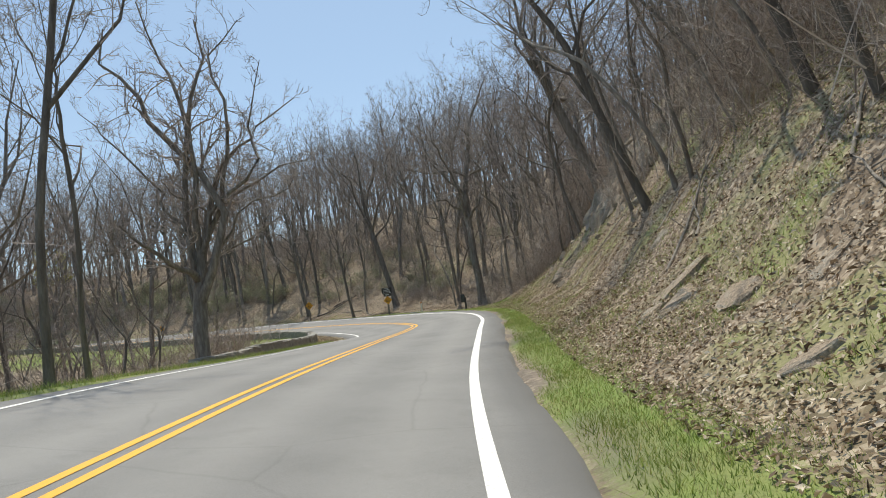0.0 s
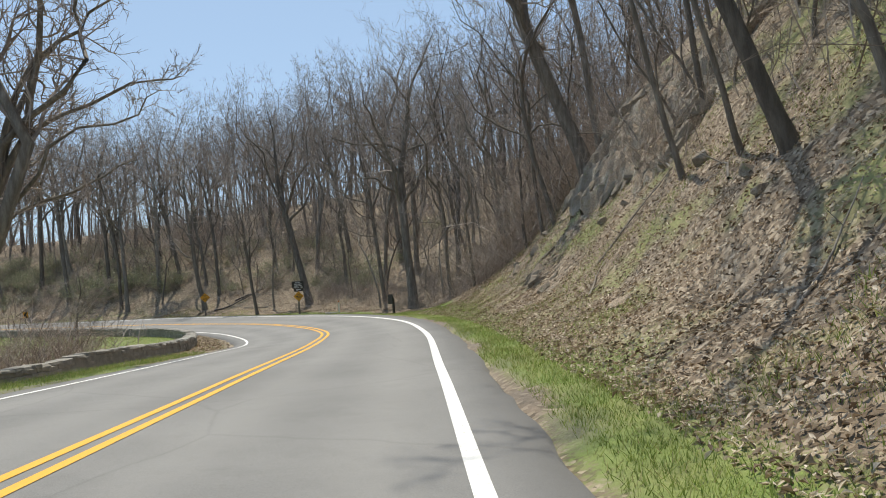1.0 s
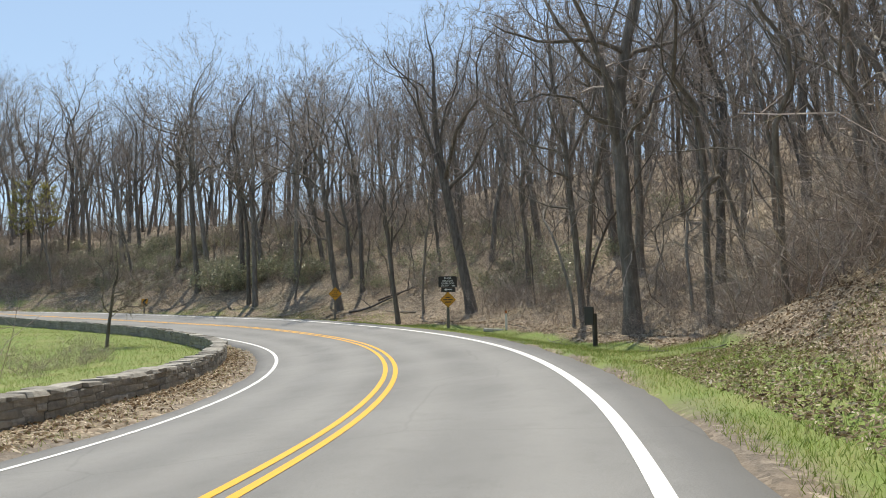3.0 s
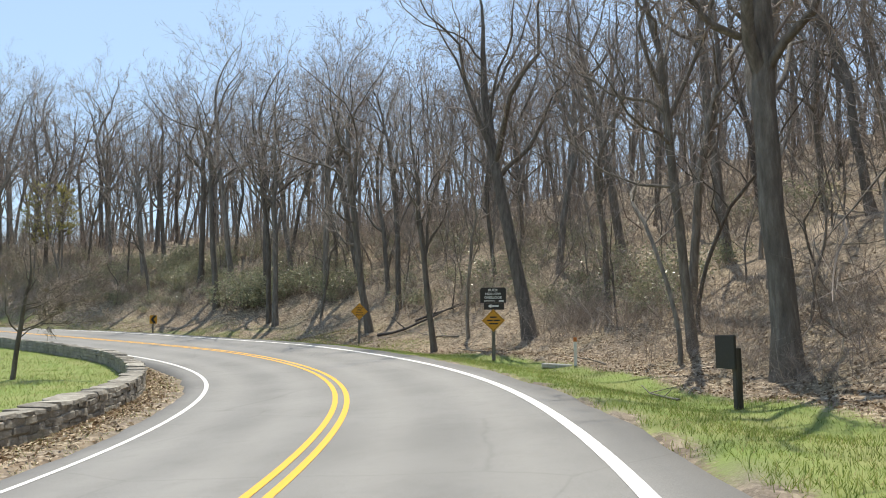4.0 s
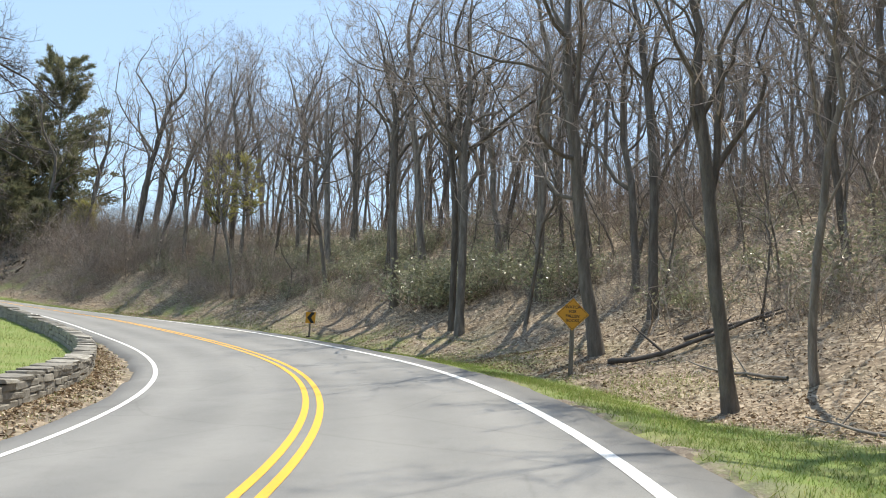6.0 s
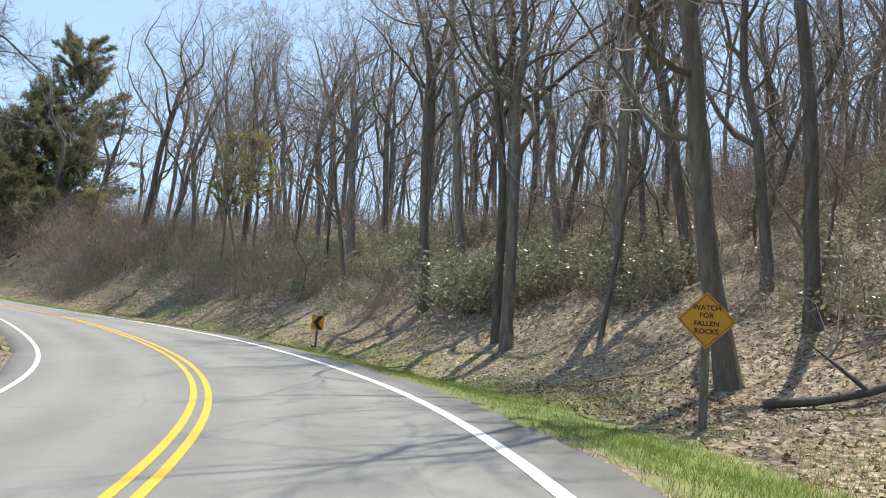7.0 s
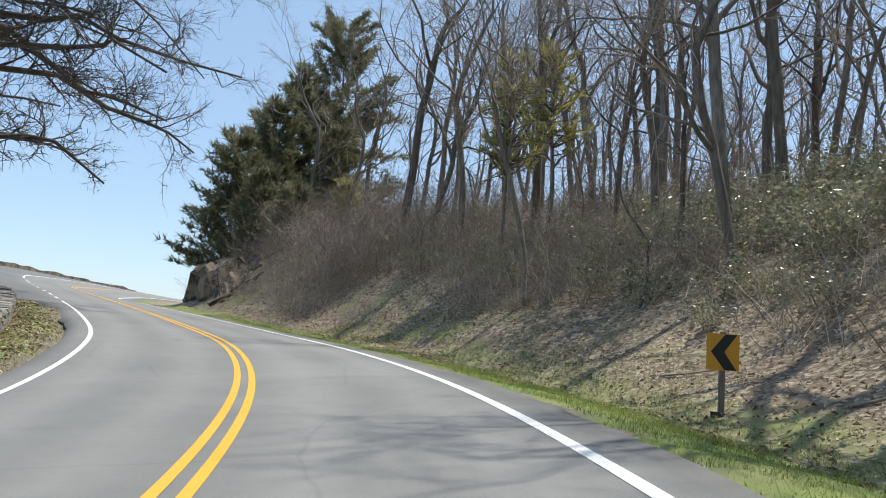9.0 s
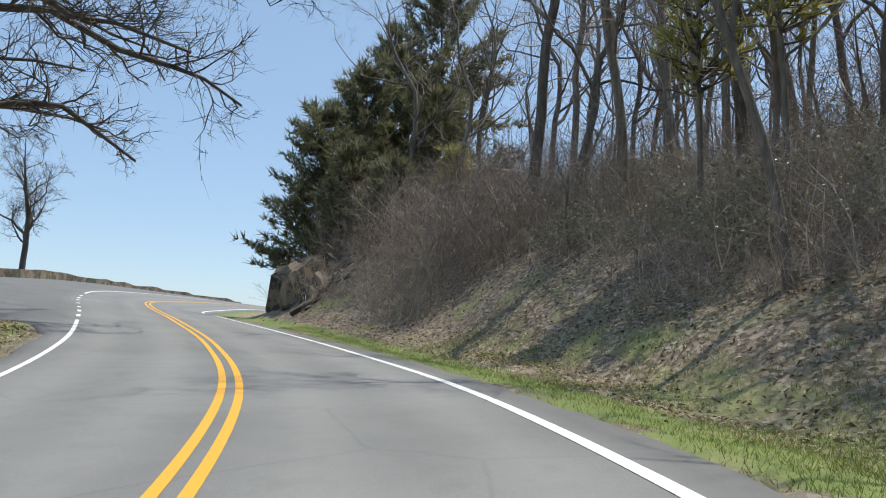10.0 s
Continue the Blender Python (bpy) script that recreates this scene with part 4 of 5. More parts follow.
# limbs that reach out to a place: how far up the trunk, where to, how thick
LONG_LIMBS = {
    2: ((0.3, (-12.9, 33.6, 15.6), 1.7), (0.34, (-8.7, 33.2, 15.3), 1.6), (0.5, (-11.1, 33.0, 16.4), 1.2), (0.55, (-14.8, 34.5, 12.2), 0.8), (0.55, (-6.9, 33.8, 15.3), 1.0), (0.5, (-4.7, 33.2, 11.2), 1.0), (0.45, (-4.9, 34.0, 8.0), 0.6),
        (0.42, (-6.2, 36.6, 6.8), 0.6), (0.55, (-4.6, 36.0, 9.2), 0.8), (0.48, (-8.4, 38.4, 8.6), 0.6), (0.6, (-5.9, 32.6, 12.9), 0.8)),
    8: ((0.42, (0.2, 63.5, 9.6), 0.9), (0.55, (-0.6, 64.6, 13.2), 0.9)),
    29: ((0.35, (-16.6, 69.0, 3.2), 0.7), (0.3, (-16.3, 68.5, 2.4), 0.6), (0.5, (-16.9, 69.6, 4.2), 0.7), (0.35, (-17.2, 68.0, 3.6), 0.6)),
    27: ((0.42, (-64.0, 88.2, 9.0), 1.7), (0.46, (-60.0, 91.4, 10.4), 1.5), (0.5, (-56.8, 89.6, 10.8), 1.5), (0.55, (-53.0, 88.8, 11.6), 1.5), (0.52, (-67.5, 86.0, 13.2), 1.5), (0.62, (-55.5, 86.5, 14.0), 1.5), (0.66, (-61.0, 88.0, 15.0), 1.5), (0.7, (-50.5, 84.0, 14.5), 1.5), (0.6, (-57.5, 92.6, 13.6), 1.5),
         (0.7, (-59.0, 90.5, 18.0), 1.5), (0.66, (-54.0, 91.0, 16.0), 1.5), (0.4, (-66.5, 87.0, 10.6), 1.5), (0.75, (-57.0, 89.0, 20.5), 1.2), (0.75, (-62.0, 90.0, 21.0), 1.2), (0.7, (-53.5, 87.0, 18.0), 1.2))}
orng = np.random.default_rng(31)
LONG_LIMBS[27] += tuple((orng.uniform(0.45, 0.8), tuple(orng.uniform((-63, 86, 10), (-52.5, 93, 21)).tolist()), 0.9) for _ in range(8))
for k, (x, y, h, r, fork, lx, ly, sp, lab) in enumerate(KEY_TREES):
    g0 = float(gz(x, y))
    # the two crowns against the sky get bark toned dark as if backlit
    t = make_tree(100 + k, lab, height=h, radius=r, fork=fork, limbs=16 if k == 28 else 3 if k == 2 else 9, spread=sp, detail=1.25 if sp > 0.85 else 1.0, crook=0.035, lean=(lx, ly), bark=DARK_BACKLIT_BARK if k in (27, 28) else None,
                  low=((0.32, 2.9), (0.4, 4.2)) if k in (10, 13) else (), to=[(u, (a - x, b - y, c - g0), thick) for u, (a, b, c), thick in LONG_LIMBS.get(k, ())])
    t.location = (x, y, g0)

# ---- the wood ----
SHAPES = []
for k in range(5):
    SHAPES.append(make_tree(200 + k, "tall bare broadleaf tree in the spring wood", height=16 + k, radius=0.135 + 0.022 * k, fork=0.26 + 0.035 * k, limbs=10, spread=0.8, detail=0.85, crook=0.07))
for k in range(4):
    SHAPES.append(make_tree(220 + k, "slender bare tree in the spring wood", height=12 + k, radius=0.07 + 0.012 * k, fork=0.28, limbs=9, spread=0.7, detail=0.7, crook=0.07))
for k in range(4):
    SHAPES.append(make_tree(240 + k, "bare sapling among the leaf litter", height=5 + k, radius=0.035 + 0.007 * k, fork=0.3, limbs=8, spread=0.6, detail=0.5, crook=0.09))
FAR = []
for k in range(5):
    FAR.append(make_tree(260 + k, "bare tree of the far wood", height=15 + k, radius=0.12 + 0.015 * k, fork=0.32, limbs=14, spread=0.66, detail=0.52, crook=0.05, coarse=True))
for k in range(2):
    FAR.append(make_tree(270 + k, "bare sapling of the far wood", height=6 + 2 * k, radius=0.045, fork=0.25, limbs=7, spread=0.6, detail=0.43, crook=0.09, coarse=True))
taken = [(t[0], t[1]) for t in KEY_TREES]
used = set()


def plant(k, x, y, turn, size, tilt=(0, 0)):
    m = pose(x, y, float(gz(x, y)), tilt[0], tilt[1], turn) @ Matrix.Scale(size, 4)
    if k in used:
        t = copy_thing(SHAPES[k], m)
        t.scale = (size, size, size)
    else:
        used.add(k)
        SHAPES[k].matrix_basis = m


WOOD = {"trunk": ([], [], 0), "crown": ([], [], 0)}
wood_count = {"trunk": 0, "crown": 0}


def join_tree(k, m):
    """Adds a tree's geometry to the far wood."""
    a = np.array(m)
    for ch in FAR[k].children:
        key = "trunk" if ch.name.startswith("trunk") else "crown"
        me = ch.data
        co = np.empty(len(me.vertices) * 3, np.float32)
        me.vertices.foreach_get("co", co)
        co = co.reshape(-1, 3) @ a[:3, :3].T + a[:3, 3]
        WOOD[key][0].append(co)
        n = wood_count[key]
        WOOD[key][1].extend([tuple(n + i for i in p.vertices) for p in me.polygons])
        wood_count[key] = n + len(co)


def scatter(rng, tries, s_range, d_range, gap, kinds, keep, tilt_to_road=0.0, limit=400, far=False):
    count = 0
    for _ in range(tries):
        s, d = rng.uniform(*s_range), rng.uniform(*d_range)
        x, y = (float(q) for q in along(s, d))
        s2, d2, _ = road_frame([x], [y])
        if abs(d2[0] - d) > 1.5 or not keep(s, d) or count >= limit:
            continue
        if min((x - a) ** 2 + (y - b) ** 2 for a, b in taken) < gap * gap:
            continue
        taken.append((x, y))
        k = kinds[rng.integers(0, len(kinds))]
        lean = rng.normal(0, 3, 2)
        turn = rng.uniform(0, 360)
        if far:
            join_tree(k, pose(x, y, float(gz(x, y)), lean[0], lean[1], turn) @ Matrix.Scale(rng.uniform(0.85, 1.2), 4))
        elif tilt_to_road:
            # lean over towards the road
            i = np.abs(RS - s).argmin()
            w = -RIGHT[i] * tilt_to_road * rng.uniform(0.4, 1.3)
            m = Matrix.Translation((x, y, float(gz(x, y)))) @ Matrix.Rotation(radians(w[0]), 4, 'Y') @ Matrix.Rotation(-radians(w[1]), 4, 'X') @ Matrix.Rotation(radians(turn), 4, 'Z')
            size = rng.uniform(0.8, 1.2)
            m = m @ Matrix.Scale(size, 4)
            if k in used:
                t = copy_thing(SHAPES[k], m)
                t.scale = (size, size, size)
            else:
                used.add(k)
                SHAPES[k].matrix_basis = m
        else:
            plant(k, x, y, turn, rng.uniform(0.82, 1.15), lean)
        count += 1
    return count


rng = np.random.default_rng(5)
BIG, MID, SMALL = [0, 1, 2, 3, 4], [5, 6, 7, 8], [9, 10, 11, 12]
# the wooded slope round the bend
scatter(rng, 900, (50, 100), (14, 30), 3.1, BIG + MID, lambda s, d: True, limit=58)
scatter(rng, 900, (98, 146), (12, 30), 3.8, BIG, lambda s, d: True, limit=38)
scatter(rng, 500, (52, 132), (9.5, 22), 1.6, MID + SMALL, lambda s, d: d > 11 or s < 80, limit=48)
# above the steep bank
scatter(rng, 1100, (-8, 32), (9.0, 18), 1.2, MID + SMALL + SMALL, lambda s, d: s < 22 or d > 10.5, 16.0, limit=90)
scatter(rng, 700, (32, 54), (10.0, 20), 1.2, MID + SMALL + SMALL, lambda s, d: d > 15 or s > 43.5, 10.0, limit=34)
# below the road
scatter(rng, 500, (-6, 36), (-22, -9.5), 2.4, MID + SMALL + SMALL, lambda s, d: True, limit=24)
# further off, joined
ANY = lambda s, d: True
scatter(rng, 2500, (36, 104), (26, 60), 2.6, [0, 1, 2, 3, 4], ANY, limit=210, far=True)
scatter(rng, 600, (104, 148), (26, 60), 3.0, [0, 1, 2, 3, 4], ANY, limit=45, far=True)
scatter(rng, 2500, (30, 110), (58, 125), 3.2, [0, 1, 2, 3, 4], ANY, limit=260, far=True)
scatter(rng, 2500, (84, 150), (24, 100), 2.2, [0, 1, 2, 3, 4, 5, 6, 5, 6], ANY, limit=230, far=True)
scatter(rng, 2500, (46, 100), (14, 46), 1.3, [5, 6], ANY, limit=260, far=True)
scatter(rng, 700, (100, 140), (16, 34), 1.6, [5, 6], ANY, limit=30, far=True)
scatter(rng, 600, (-4, 36), (10.5, 18), 0.9, [5, 6], ANY, limit=60, far=True)
scatter(rng, 400, (-10, 52), (18, 46), 2.6, [0, 1, 2, 3, 4], ANY, limit=90, far=True)
scatter(rng, 900, (-14, 60), (-40, -16), 1.7, [0, 5, 6, 5, 6], lambda s, d: s < 48 or d < -15, limit=170, far=True)
scatter(rng, 900, (16, 56), (-38, -14), 1.5, [0, 1, 5, 6, 5, 6], lambda s, d: s < 46 or d < -20, limit=150, far=True)
scatter(rng, 300, (60, 100), (-40, -24), 3.0, [0, 1, 5, 6], ANY, limit=24, far=True)
far_wood = tagged(new("far_wood"), "dense bare grey woodland further up the slopes", "woodland", kind="stuff")
for key, mat in (("trunk", BARK), ("crown", TWIG)):
    mesh_object("trunks" if key == "trunk" else "crowns", np.concatenate(WOOD[key][0]), WOOD[key][1], mat, far_wood)
for t in FAR:
    for ch in t.children:
        bpy.data.objects.remove(ch)
    bpy.data.objects.remove(t)

# ---- brush and laurels ----
BRUSHES = []
for k in range(4):
    v, f, v2, f2 = brush_mesh(300 + k, 56, 2.0 + 0.4 * k, 1.6, 9)
    BRUSHES.append((np.array(v + v2), f + [tuple(len(v) + i for i in t) for t in f2]))
COARSE = []
for k in range(4):
    v, f, v2, f2 = brush_mesh(320 + k, 26, 2.1 + 0.4 * k, 1.8, 7, 1.4)
    COARSE.append((np.array(v + v2), f + [tuple(len(v) + i for i in t) for t in f2]))


def lay_brush(kinds, label, *stretches):
    """Brush along stretches of the slope: how many, along, across, sizes."""
    verts, faces, total = [], [], 0
    for n, s_range, d_range, sizes in stretches:
        for _ in range(n):
            x, y = (float(q) for q in along(rng.uniform(*s_range), rng.uniform(*d_range)))
            co, fs = kinds[int(rng.integers(0, 4))]
            a = np.array(pose(x, y, float(gz(x, y)) - 0.05, 0, 0, rng.uniform(0, 360)) @ Matrix.Scale(rng.uniform(*sizes), 4))
            verts.append(co @ a[:3, :3].T + a[:3, 3])
            faces.extend([tuple(total + i for i in t) for t in fs])
            total += len(co)
    tagged(mesh_object("brush", np.concatenate(verts), faces, BRUSH), label, "brush", kind="stuff")


lay_brush(BRUSHES, "bare grey-brown brush at the top of the leafy bank", (100, (-2, 21), (9.2, 14), (0.6, 1.3)), (60, (0, 34), (10, 15), (0.7, 1.3)), (12, (33, 43), (10, 15), (0.4, 0.8)), (60, (44, 54), (9.5, 17), (0.8, 1.5)))
lay_brush(BRUSHES, "bare grey brush in the wooded hollow", (70, (52, 76), (9.4, 15), (0.4, 0.8)), (24, (50, 76), (12, 17), (0.6, 1.0)), (25, (74, 100), (12, 20), (0.6, 1.1)))
lay_brush(BRUSHES, "bare brown brush on the bank of the spur", (95, (114, 147), (9.6, 16), (0.6, 1.2)), (12, (100, 114), (10.5, 14), (0.6, 1.1)), (46, (128, 147), (7.0, 10), (0.5, 1.0)))
lay_brush(BRUSHES, "bare brush below the stone wall", (25, (34, 56), (-20, -10), (0.8, 1.4)), (16, (60, 75), (-16, -9.5), (0.3, 0.6)))
lay_brush(COARSE, "thicket of bare brush high on the bank", (45, (-4, 22), (14, 24), (0.9, 1.8)), (30, (22, 44), (17, 26), (0.9, 1.8)), (40, (44, 56), (11, 24), (0.8, 1.6)))
lay_brush(COARSE, "thicket of bare brush on the wooded slope", (60, (50, 84), (12, 24), (0.7, 1.3)), (80, (80, 122), (13, 26), (0.6, 1.1)), (150, (48, 110), (22, 60), (1.0, 2.2)), (130, (58, 134), (20, 34), (0.9, 1.6)))
lay_brush(COARSE, "thicket of bare brush on the spur", (48, (108, 148), (11, 20), (0.6, 1.1)), (30, (100, 140), (24, 50), (0.9, 1.4)))
lay_brush(BRUSHES, "tall bare brown brush under the trees of the spur", (60, (121, 147), (10, 18), (1.0, 1.8)), (14, (112, 121), (10, 14), (0.7, 1.1)))
lay_brush(COARSE, "tall bare thicket under the trees of the slope", (62, (84, 110), (18, 32), (1.2, 2.0)), (26, (119, 138), (18, 30), (1.2, 2.0)))
lay_brush(COARSE, "thicket of bare brush below the road", (95, (-10, 56), (-30, -9.5), (0.9, 1.7)))

LAURELS = [laurel_shrub(400 + k, 1.1 + 0.25 * k, 480) for k in range(3)]
new_laurel = set(range(3))


def lay_laurels(n, s_range, d_range, sizes):
    for _ in range(n):
        x, y = (float(q) for q in along(rng.uniform(*s_range), rng.uniform(*d_range)))
        k, size = int(rng.integers(0, 3)), rng.uniform(*sizes)
        m = pose(x, y, float(gz(x, y)) - 0.05, 0, 0, rng.uniform(0, 360)) @ Matrix.Scale(size, 4)
        if k in new_laurel:
            new_laurel.discard(k)
            LAURELS[k].matrix_basis = m
        else:
            b = copy_thing(LAURELS[k], m)
            b.scale = (size, size, size)


lay_laurels(110, (70, 112), (13.0, 24), (0.7, 1.3))
lay_laurels(60, (100, 120), (11.5, 19), (0.6, 1.2))
lay_laurels(75, (106, 132), (10.6, 18), (0.7, 1.2))
lay_laurels(10, (91, 98), (12.3, 15), (1.0, 1.5))
lay_laurels(9, (97.5, 102), (11.6, 13.6), (1.2, 1.7))

# ---- evergreens on the spur ----
for seed, x, y, top, r, bare, mat, wide, full, lab in (
        (1, -86.2, 108.2, 30.3, 0.3, 0.12, NEEDLES, 0.36, 2.2, "tall green pine on the spur"),
        (2, -82.5, 102.0, 20.5, 0.18, 0.05, NEEDLES, 0.36, 1.4, "dense green pine at the spur's end"),
        (3, -80.5, 98.6, 16.8, 0.16, 0.16, NEEDLES, 0.33, 1.2, "low dense evergreen over the rock face"),
        (7, -76.5, 99.5, 14.0, 0.14, 0.05, NEEDLES, 0.34, 0.8, "dense evergreen over the rock face"),
        (8, -77.0, 104.5, 18.0, 0.14, 0.1, NEEDLES, 0.3, 0.6, "olive green pine on the spur"),
        (9, -73.5, 101.0, 12.5, 0.12, 0.05, NEEDLES, 0.36, 0.8, "low olive-brown evergreen in the brush of the spur"),
        (10, -70.5, 103.5, 13.0, 0.12, 0.1, PALE_NEEDLES, 0.3, 0.2, "thin olive evergreen in the brush of the spur"),
        (11, -84.5, 105.0, 24.0, 0.2, 0.1, NEEDLES, 0.34, 1.3, "green pine close against the tall one"),
        (4, -51.0, 102.6, 15.6, 0.09, 0.42, PALE_NEEDLES, 0.2, 0.2, "pale yellow-green pine on the bank"),
        (5, -48.8, 103.4, 15.2, 0.09, 0.5, PALE_NEEDLES, 0.22, 0.2, "pale yellow-green young pine on the bank")):
    g0 = float(gz(x, y))
    t = pine(500 + seed, top - g0, r, bare, mat, lab, wide, full)
    t.location = (x, y, g0)

# ---- rocks ----
def lay_rock(seed, x, y, size, turn, tip, sink, label, group="rocks of the bank", mat=None):
    ob = part("rock", rock_mesh(seed, *size), mat or ROCK, None)
    ob.matrix_basis = pose(x, y, float(gz(x, y)) + sink, tip[0], tip[1], turn)
    tagged(ob, label, "rock", group)
    return ob


def lay_flush(seed, x, y, size, turn, label):
    """A slab lying in the slope, showing only its upper face."""
    e = 0.5
    nrm = Vector((float(gz(x - e, y) - gz(x + e, y)), float(gz(x, y - e) - gz(x, y + e)), 2 * e)).normalized()
    ob = part("rock", rock_mesh(seed, size[0], size[1], size[2] * 0.8, 0.2), PALE_ROCK, None)
    ob.matrix_basis = Matrix.Translation(Vector((x, y, float(gz(x, y)))) - nrm * size[2] * 0.35) @ nrm.to_track_quat('Z', 'Y').to_matrix().to_4x4() @ Matrix.Rotation(radians(turn), 4, 'Z')
    tagged(ob, label, "rock", "rocks of the bank")


for k, (x, y, size, turn) in enumerate(((4.3, 12.5, (0.7, 0.38, 0.26), 75), (3.9, 11.5, (0.42, 0.46, 0.27), 30), (3.65, 12.3, (0.42, 0.28, 0.2), 60), (3.95, 9.5, (0.42, 0.4, 0.2), 65), (3.2, 6.3, (0.36, 0.22, 0.14), 50), (4.4, 7.9, (0.4, 0.24, 0.14), 80), (5.05, 20.3, (0.5, 0.4, 0.2), 70), (5.3, 16.4, (0.4, 0.25, 0.18), 40), (5.0, 24.8, (0.3, 0.24, 0.18), 20))):
    lay_flush(1 + k, x, y, size, turn, "pale grey slab lying flush in the leafy bank")
for k, (x, y, size) in enumerate(((6.3, 36.3, (0.34, 0.2, 0.3)), (6.15, 34.4, (0.36, 0.24, 0.3)), (6.6, 36.9, (0.4, 0.18, 0.3)), (7.6, 41.0, (0.5, 0.18, 0.3)), (7.0, 42.0, (0.4, 0.16, 0.26)))):
    lay_rock(10 + k, x, y, size, 8 + 16 * k, (25, -30), -0.05, "angular grey rock jutting from the leaves", "rock outcrop")
rr = np.random.default_rng(9)
rock_outcrop("jagged grey rock outcrop in slanting layers on the bank", ROCK, 30.5, 43, 9.5, 15, 0.13, 0.42, 290, 1)
rock_outcrop("low slanting ribs of grey rock in the leafy bank", ROCK, 33.0, 39.5, 6.6, 9.3, 0.12, 0.12, 46, 4, -0.28, 0.5)
rock_outcrop("mossy rock outcrop among the brush", ROCK, 13, 27, 11.2, 16, 0.25, 0.3, 40, 2)
for k in range(6):
    s, d = rr.uniform(28, 45), rr.uniform(7.6, 10)
    x, y = (float(q) for q in along(s, d))
    big = rr.uniform(0.15, 0.32)
    lay_rock(20 + k, x, y, (0.5 * big, 1.0 * big, 0.7 * big), rr.uniform(-25, 35), (rr.uniform(-20, 20), rr.uniform(-45, -15)), 0.05, "jagged grey rock below the outcrop", "rock outcrop")
for k in range(6):
    s, d = rr.uniform(8, 28), rr.uniform(8, 15)
    x, y = (float(q) for q in along(s, d))
    big = rr.uniform(0.12, 0.26)
    lay_rock(80 + k, x, y, (0.7 * big, 0.9 * big, 0.5 * big), rr.uniform(0, 180), (rr.uniform(-20, 20), rr.uniform(-40, 0)), 0.0, "mossy grey rock in the leafy bank")
# the low tone stands in for the shade on this face
rock_outcrop("dark rock face at the end of the spur, shade put into its colour", DARK_SHADE_ROCK, 137, 147.5, 5.6, 11, 0.25, 0.6, 80, 3)
for k in range(5):
    s, d = rr.uniform(138, 145), rr.uniform(6.2, 8.5)
    x, y = (float(q) for q in along(s, d))
    big = rr.uniform(0.9, 1.5)
    lay_rock(100 + k, x, y, (0.9 * big, 1.0 * big, 1.2 * big), rr.uniform(0, 180), (rr.uniform(-15, 15), rr.uniform(-15, 15)), 0.3, "dark rock of the spur's face, shade put into its colour", "rock face of the spur", DARK_SHADE_ROCK)

# ---- the stone wall ----
def wall_core(name, s0, s1, dist, width, height, taper):
    ss = np.arange(s0, s1, 0.5)
    v, f = [], []
    for s in ss:
        h = height * min(1, max(0.12, (s - s0) / taper), max(0.12, (s1 - s) / 1.5))
        for o, top in ((width / 2, 0), (width / 2 - 0.03, 1), (-width / 2 + 0.03, 1), (-width / 2, 0)):
            x, y = along(s, dist(s) + o)
            z = float(gz(x, y)) - 0.3 if not top else float(gz(*along(s, dist(s)))) + h
            v.append((float(x), float(y), z))
    for i in range(len(ss) - 1):
        for k in range(3):
            f.append((i * 4 + k, (i + 1) * 4 + k, (i + 1) * 4 + k + 1, i * 4 + k + 1))
    f += [(0, 1, 2, 3), tuple((len(ss) - 1) * 4 + k for k in (3, 2, 1, 0))]
    return v, f


stone_wall = tagged(new("stone_wall"), "low grey dry-laid stone wall along the inside of the bend", "wall", kind="structure")
v, f = wall_core("core", 28, 128, wall_d, 0.47, 0.47, 2.5)
mesh_object("core", v, f, MORTAR, stone_wall, flat=True)
wr = random.Random(3)
STONES = []
for k in range(8):
    bm = box(1, 1, 1, bevel=0.13, wobble=0.1, rng=wr)
    me = bpy.data.meshes.new("stone")
    bm.to_mesh(me)
    bm.free()
    me.materials.append(STONE)
    STONES.append(me)


def wall_height(s, s0=28, s1=128, height=0.47, taper=2.5):
    return height * min(1, max(0.12, (s - s0) / taper), max(0.12, (s1 - s) / 1.5))


rest_v, rest_f = [], []


def stone(name, s, d, z, size, single):
    x, y = (float(q) for q in along(s, d))
    a, b = along(s - 0.3, wall_d(s - 0.3)), along(s + 0.3, wall_d(s + 0.3))
    turn = math.degrees(math.atan2(float(b[1] - a[1]), float(b[0] - a[0])))
    m = pose(x, y, z, wr.uniform(-3, 3), wr.uniform(-3, 3), turn + wr.uniform(-4, 4)) @ Matrix.Diagonal((*size, 1))
    me = STONES[wr.randrange(8)]
    if single:
        o = new(name, me)
        o.parent = stone_wall
        o.matrix_basis = m
    else:
        k = len(rest_v)
        rest_v.extend([tuple(m @ q.co) for q in me.vertices])
        rest_f.extend([tuple(k + i for i in p.vertices) for p in me.polygons])


s = 28.4
while s < 127.5:
    ln = wr.uniform(0.4, 0.85)
    base = float(gz(*along(s, wall_d(s))))
    stone("cap_stone", s + ln / 2, wall_d(s) + wr.uniform(-0.03, 0.03), base + wall_height(s) + 0.045 + wr.uniform(-0.012, 0.012), (ln * 0.98, wr.uniform(0.5, 0.58), wr.uniform(0.09, 0.13)), 40 < s < 100)
    s += ln
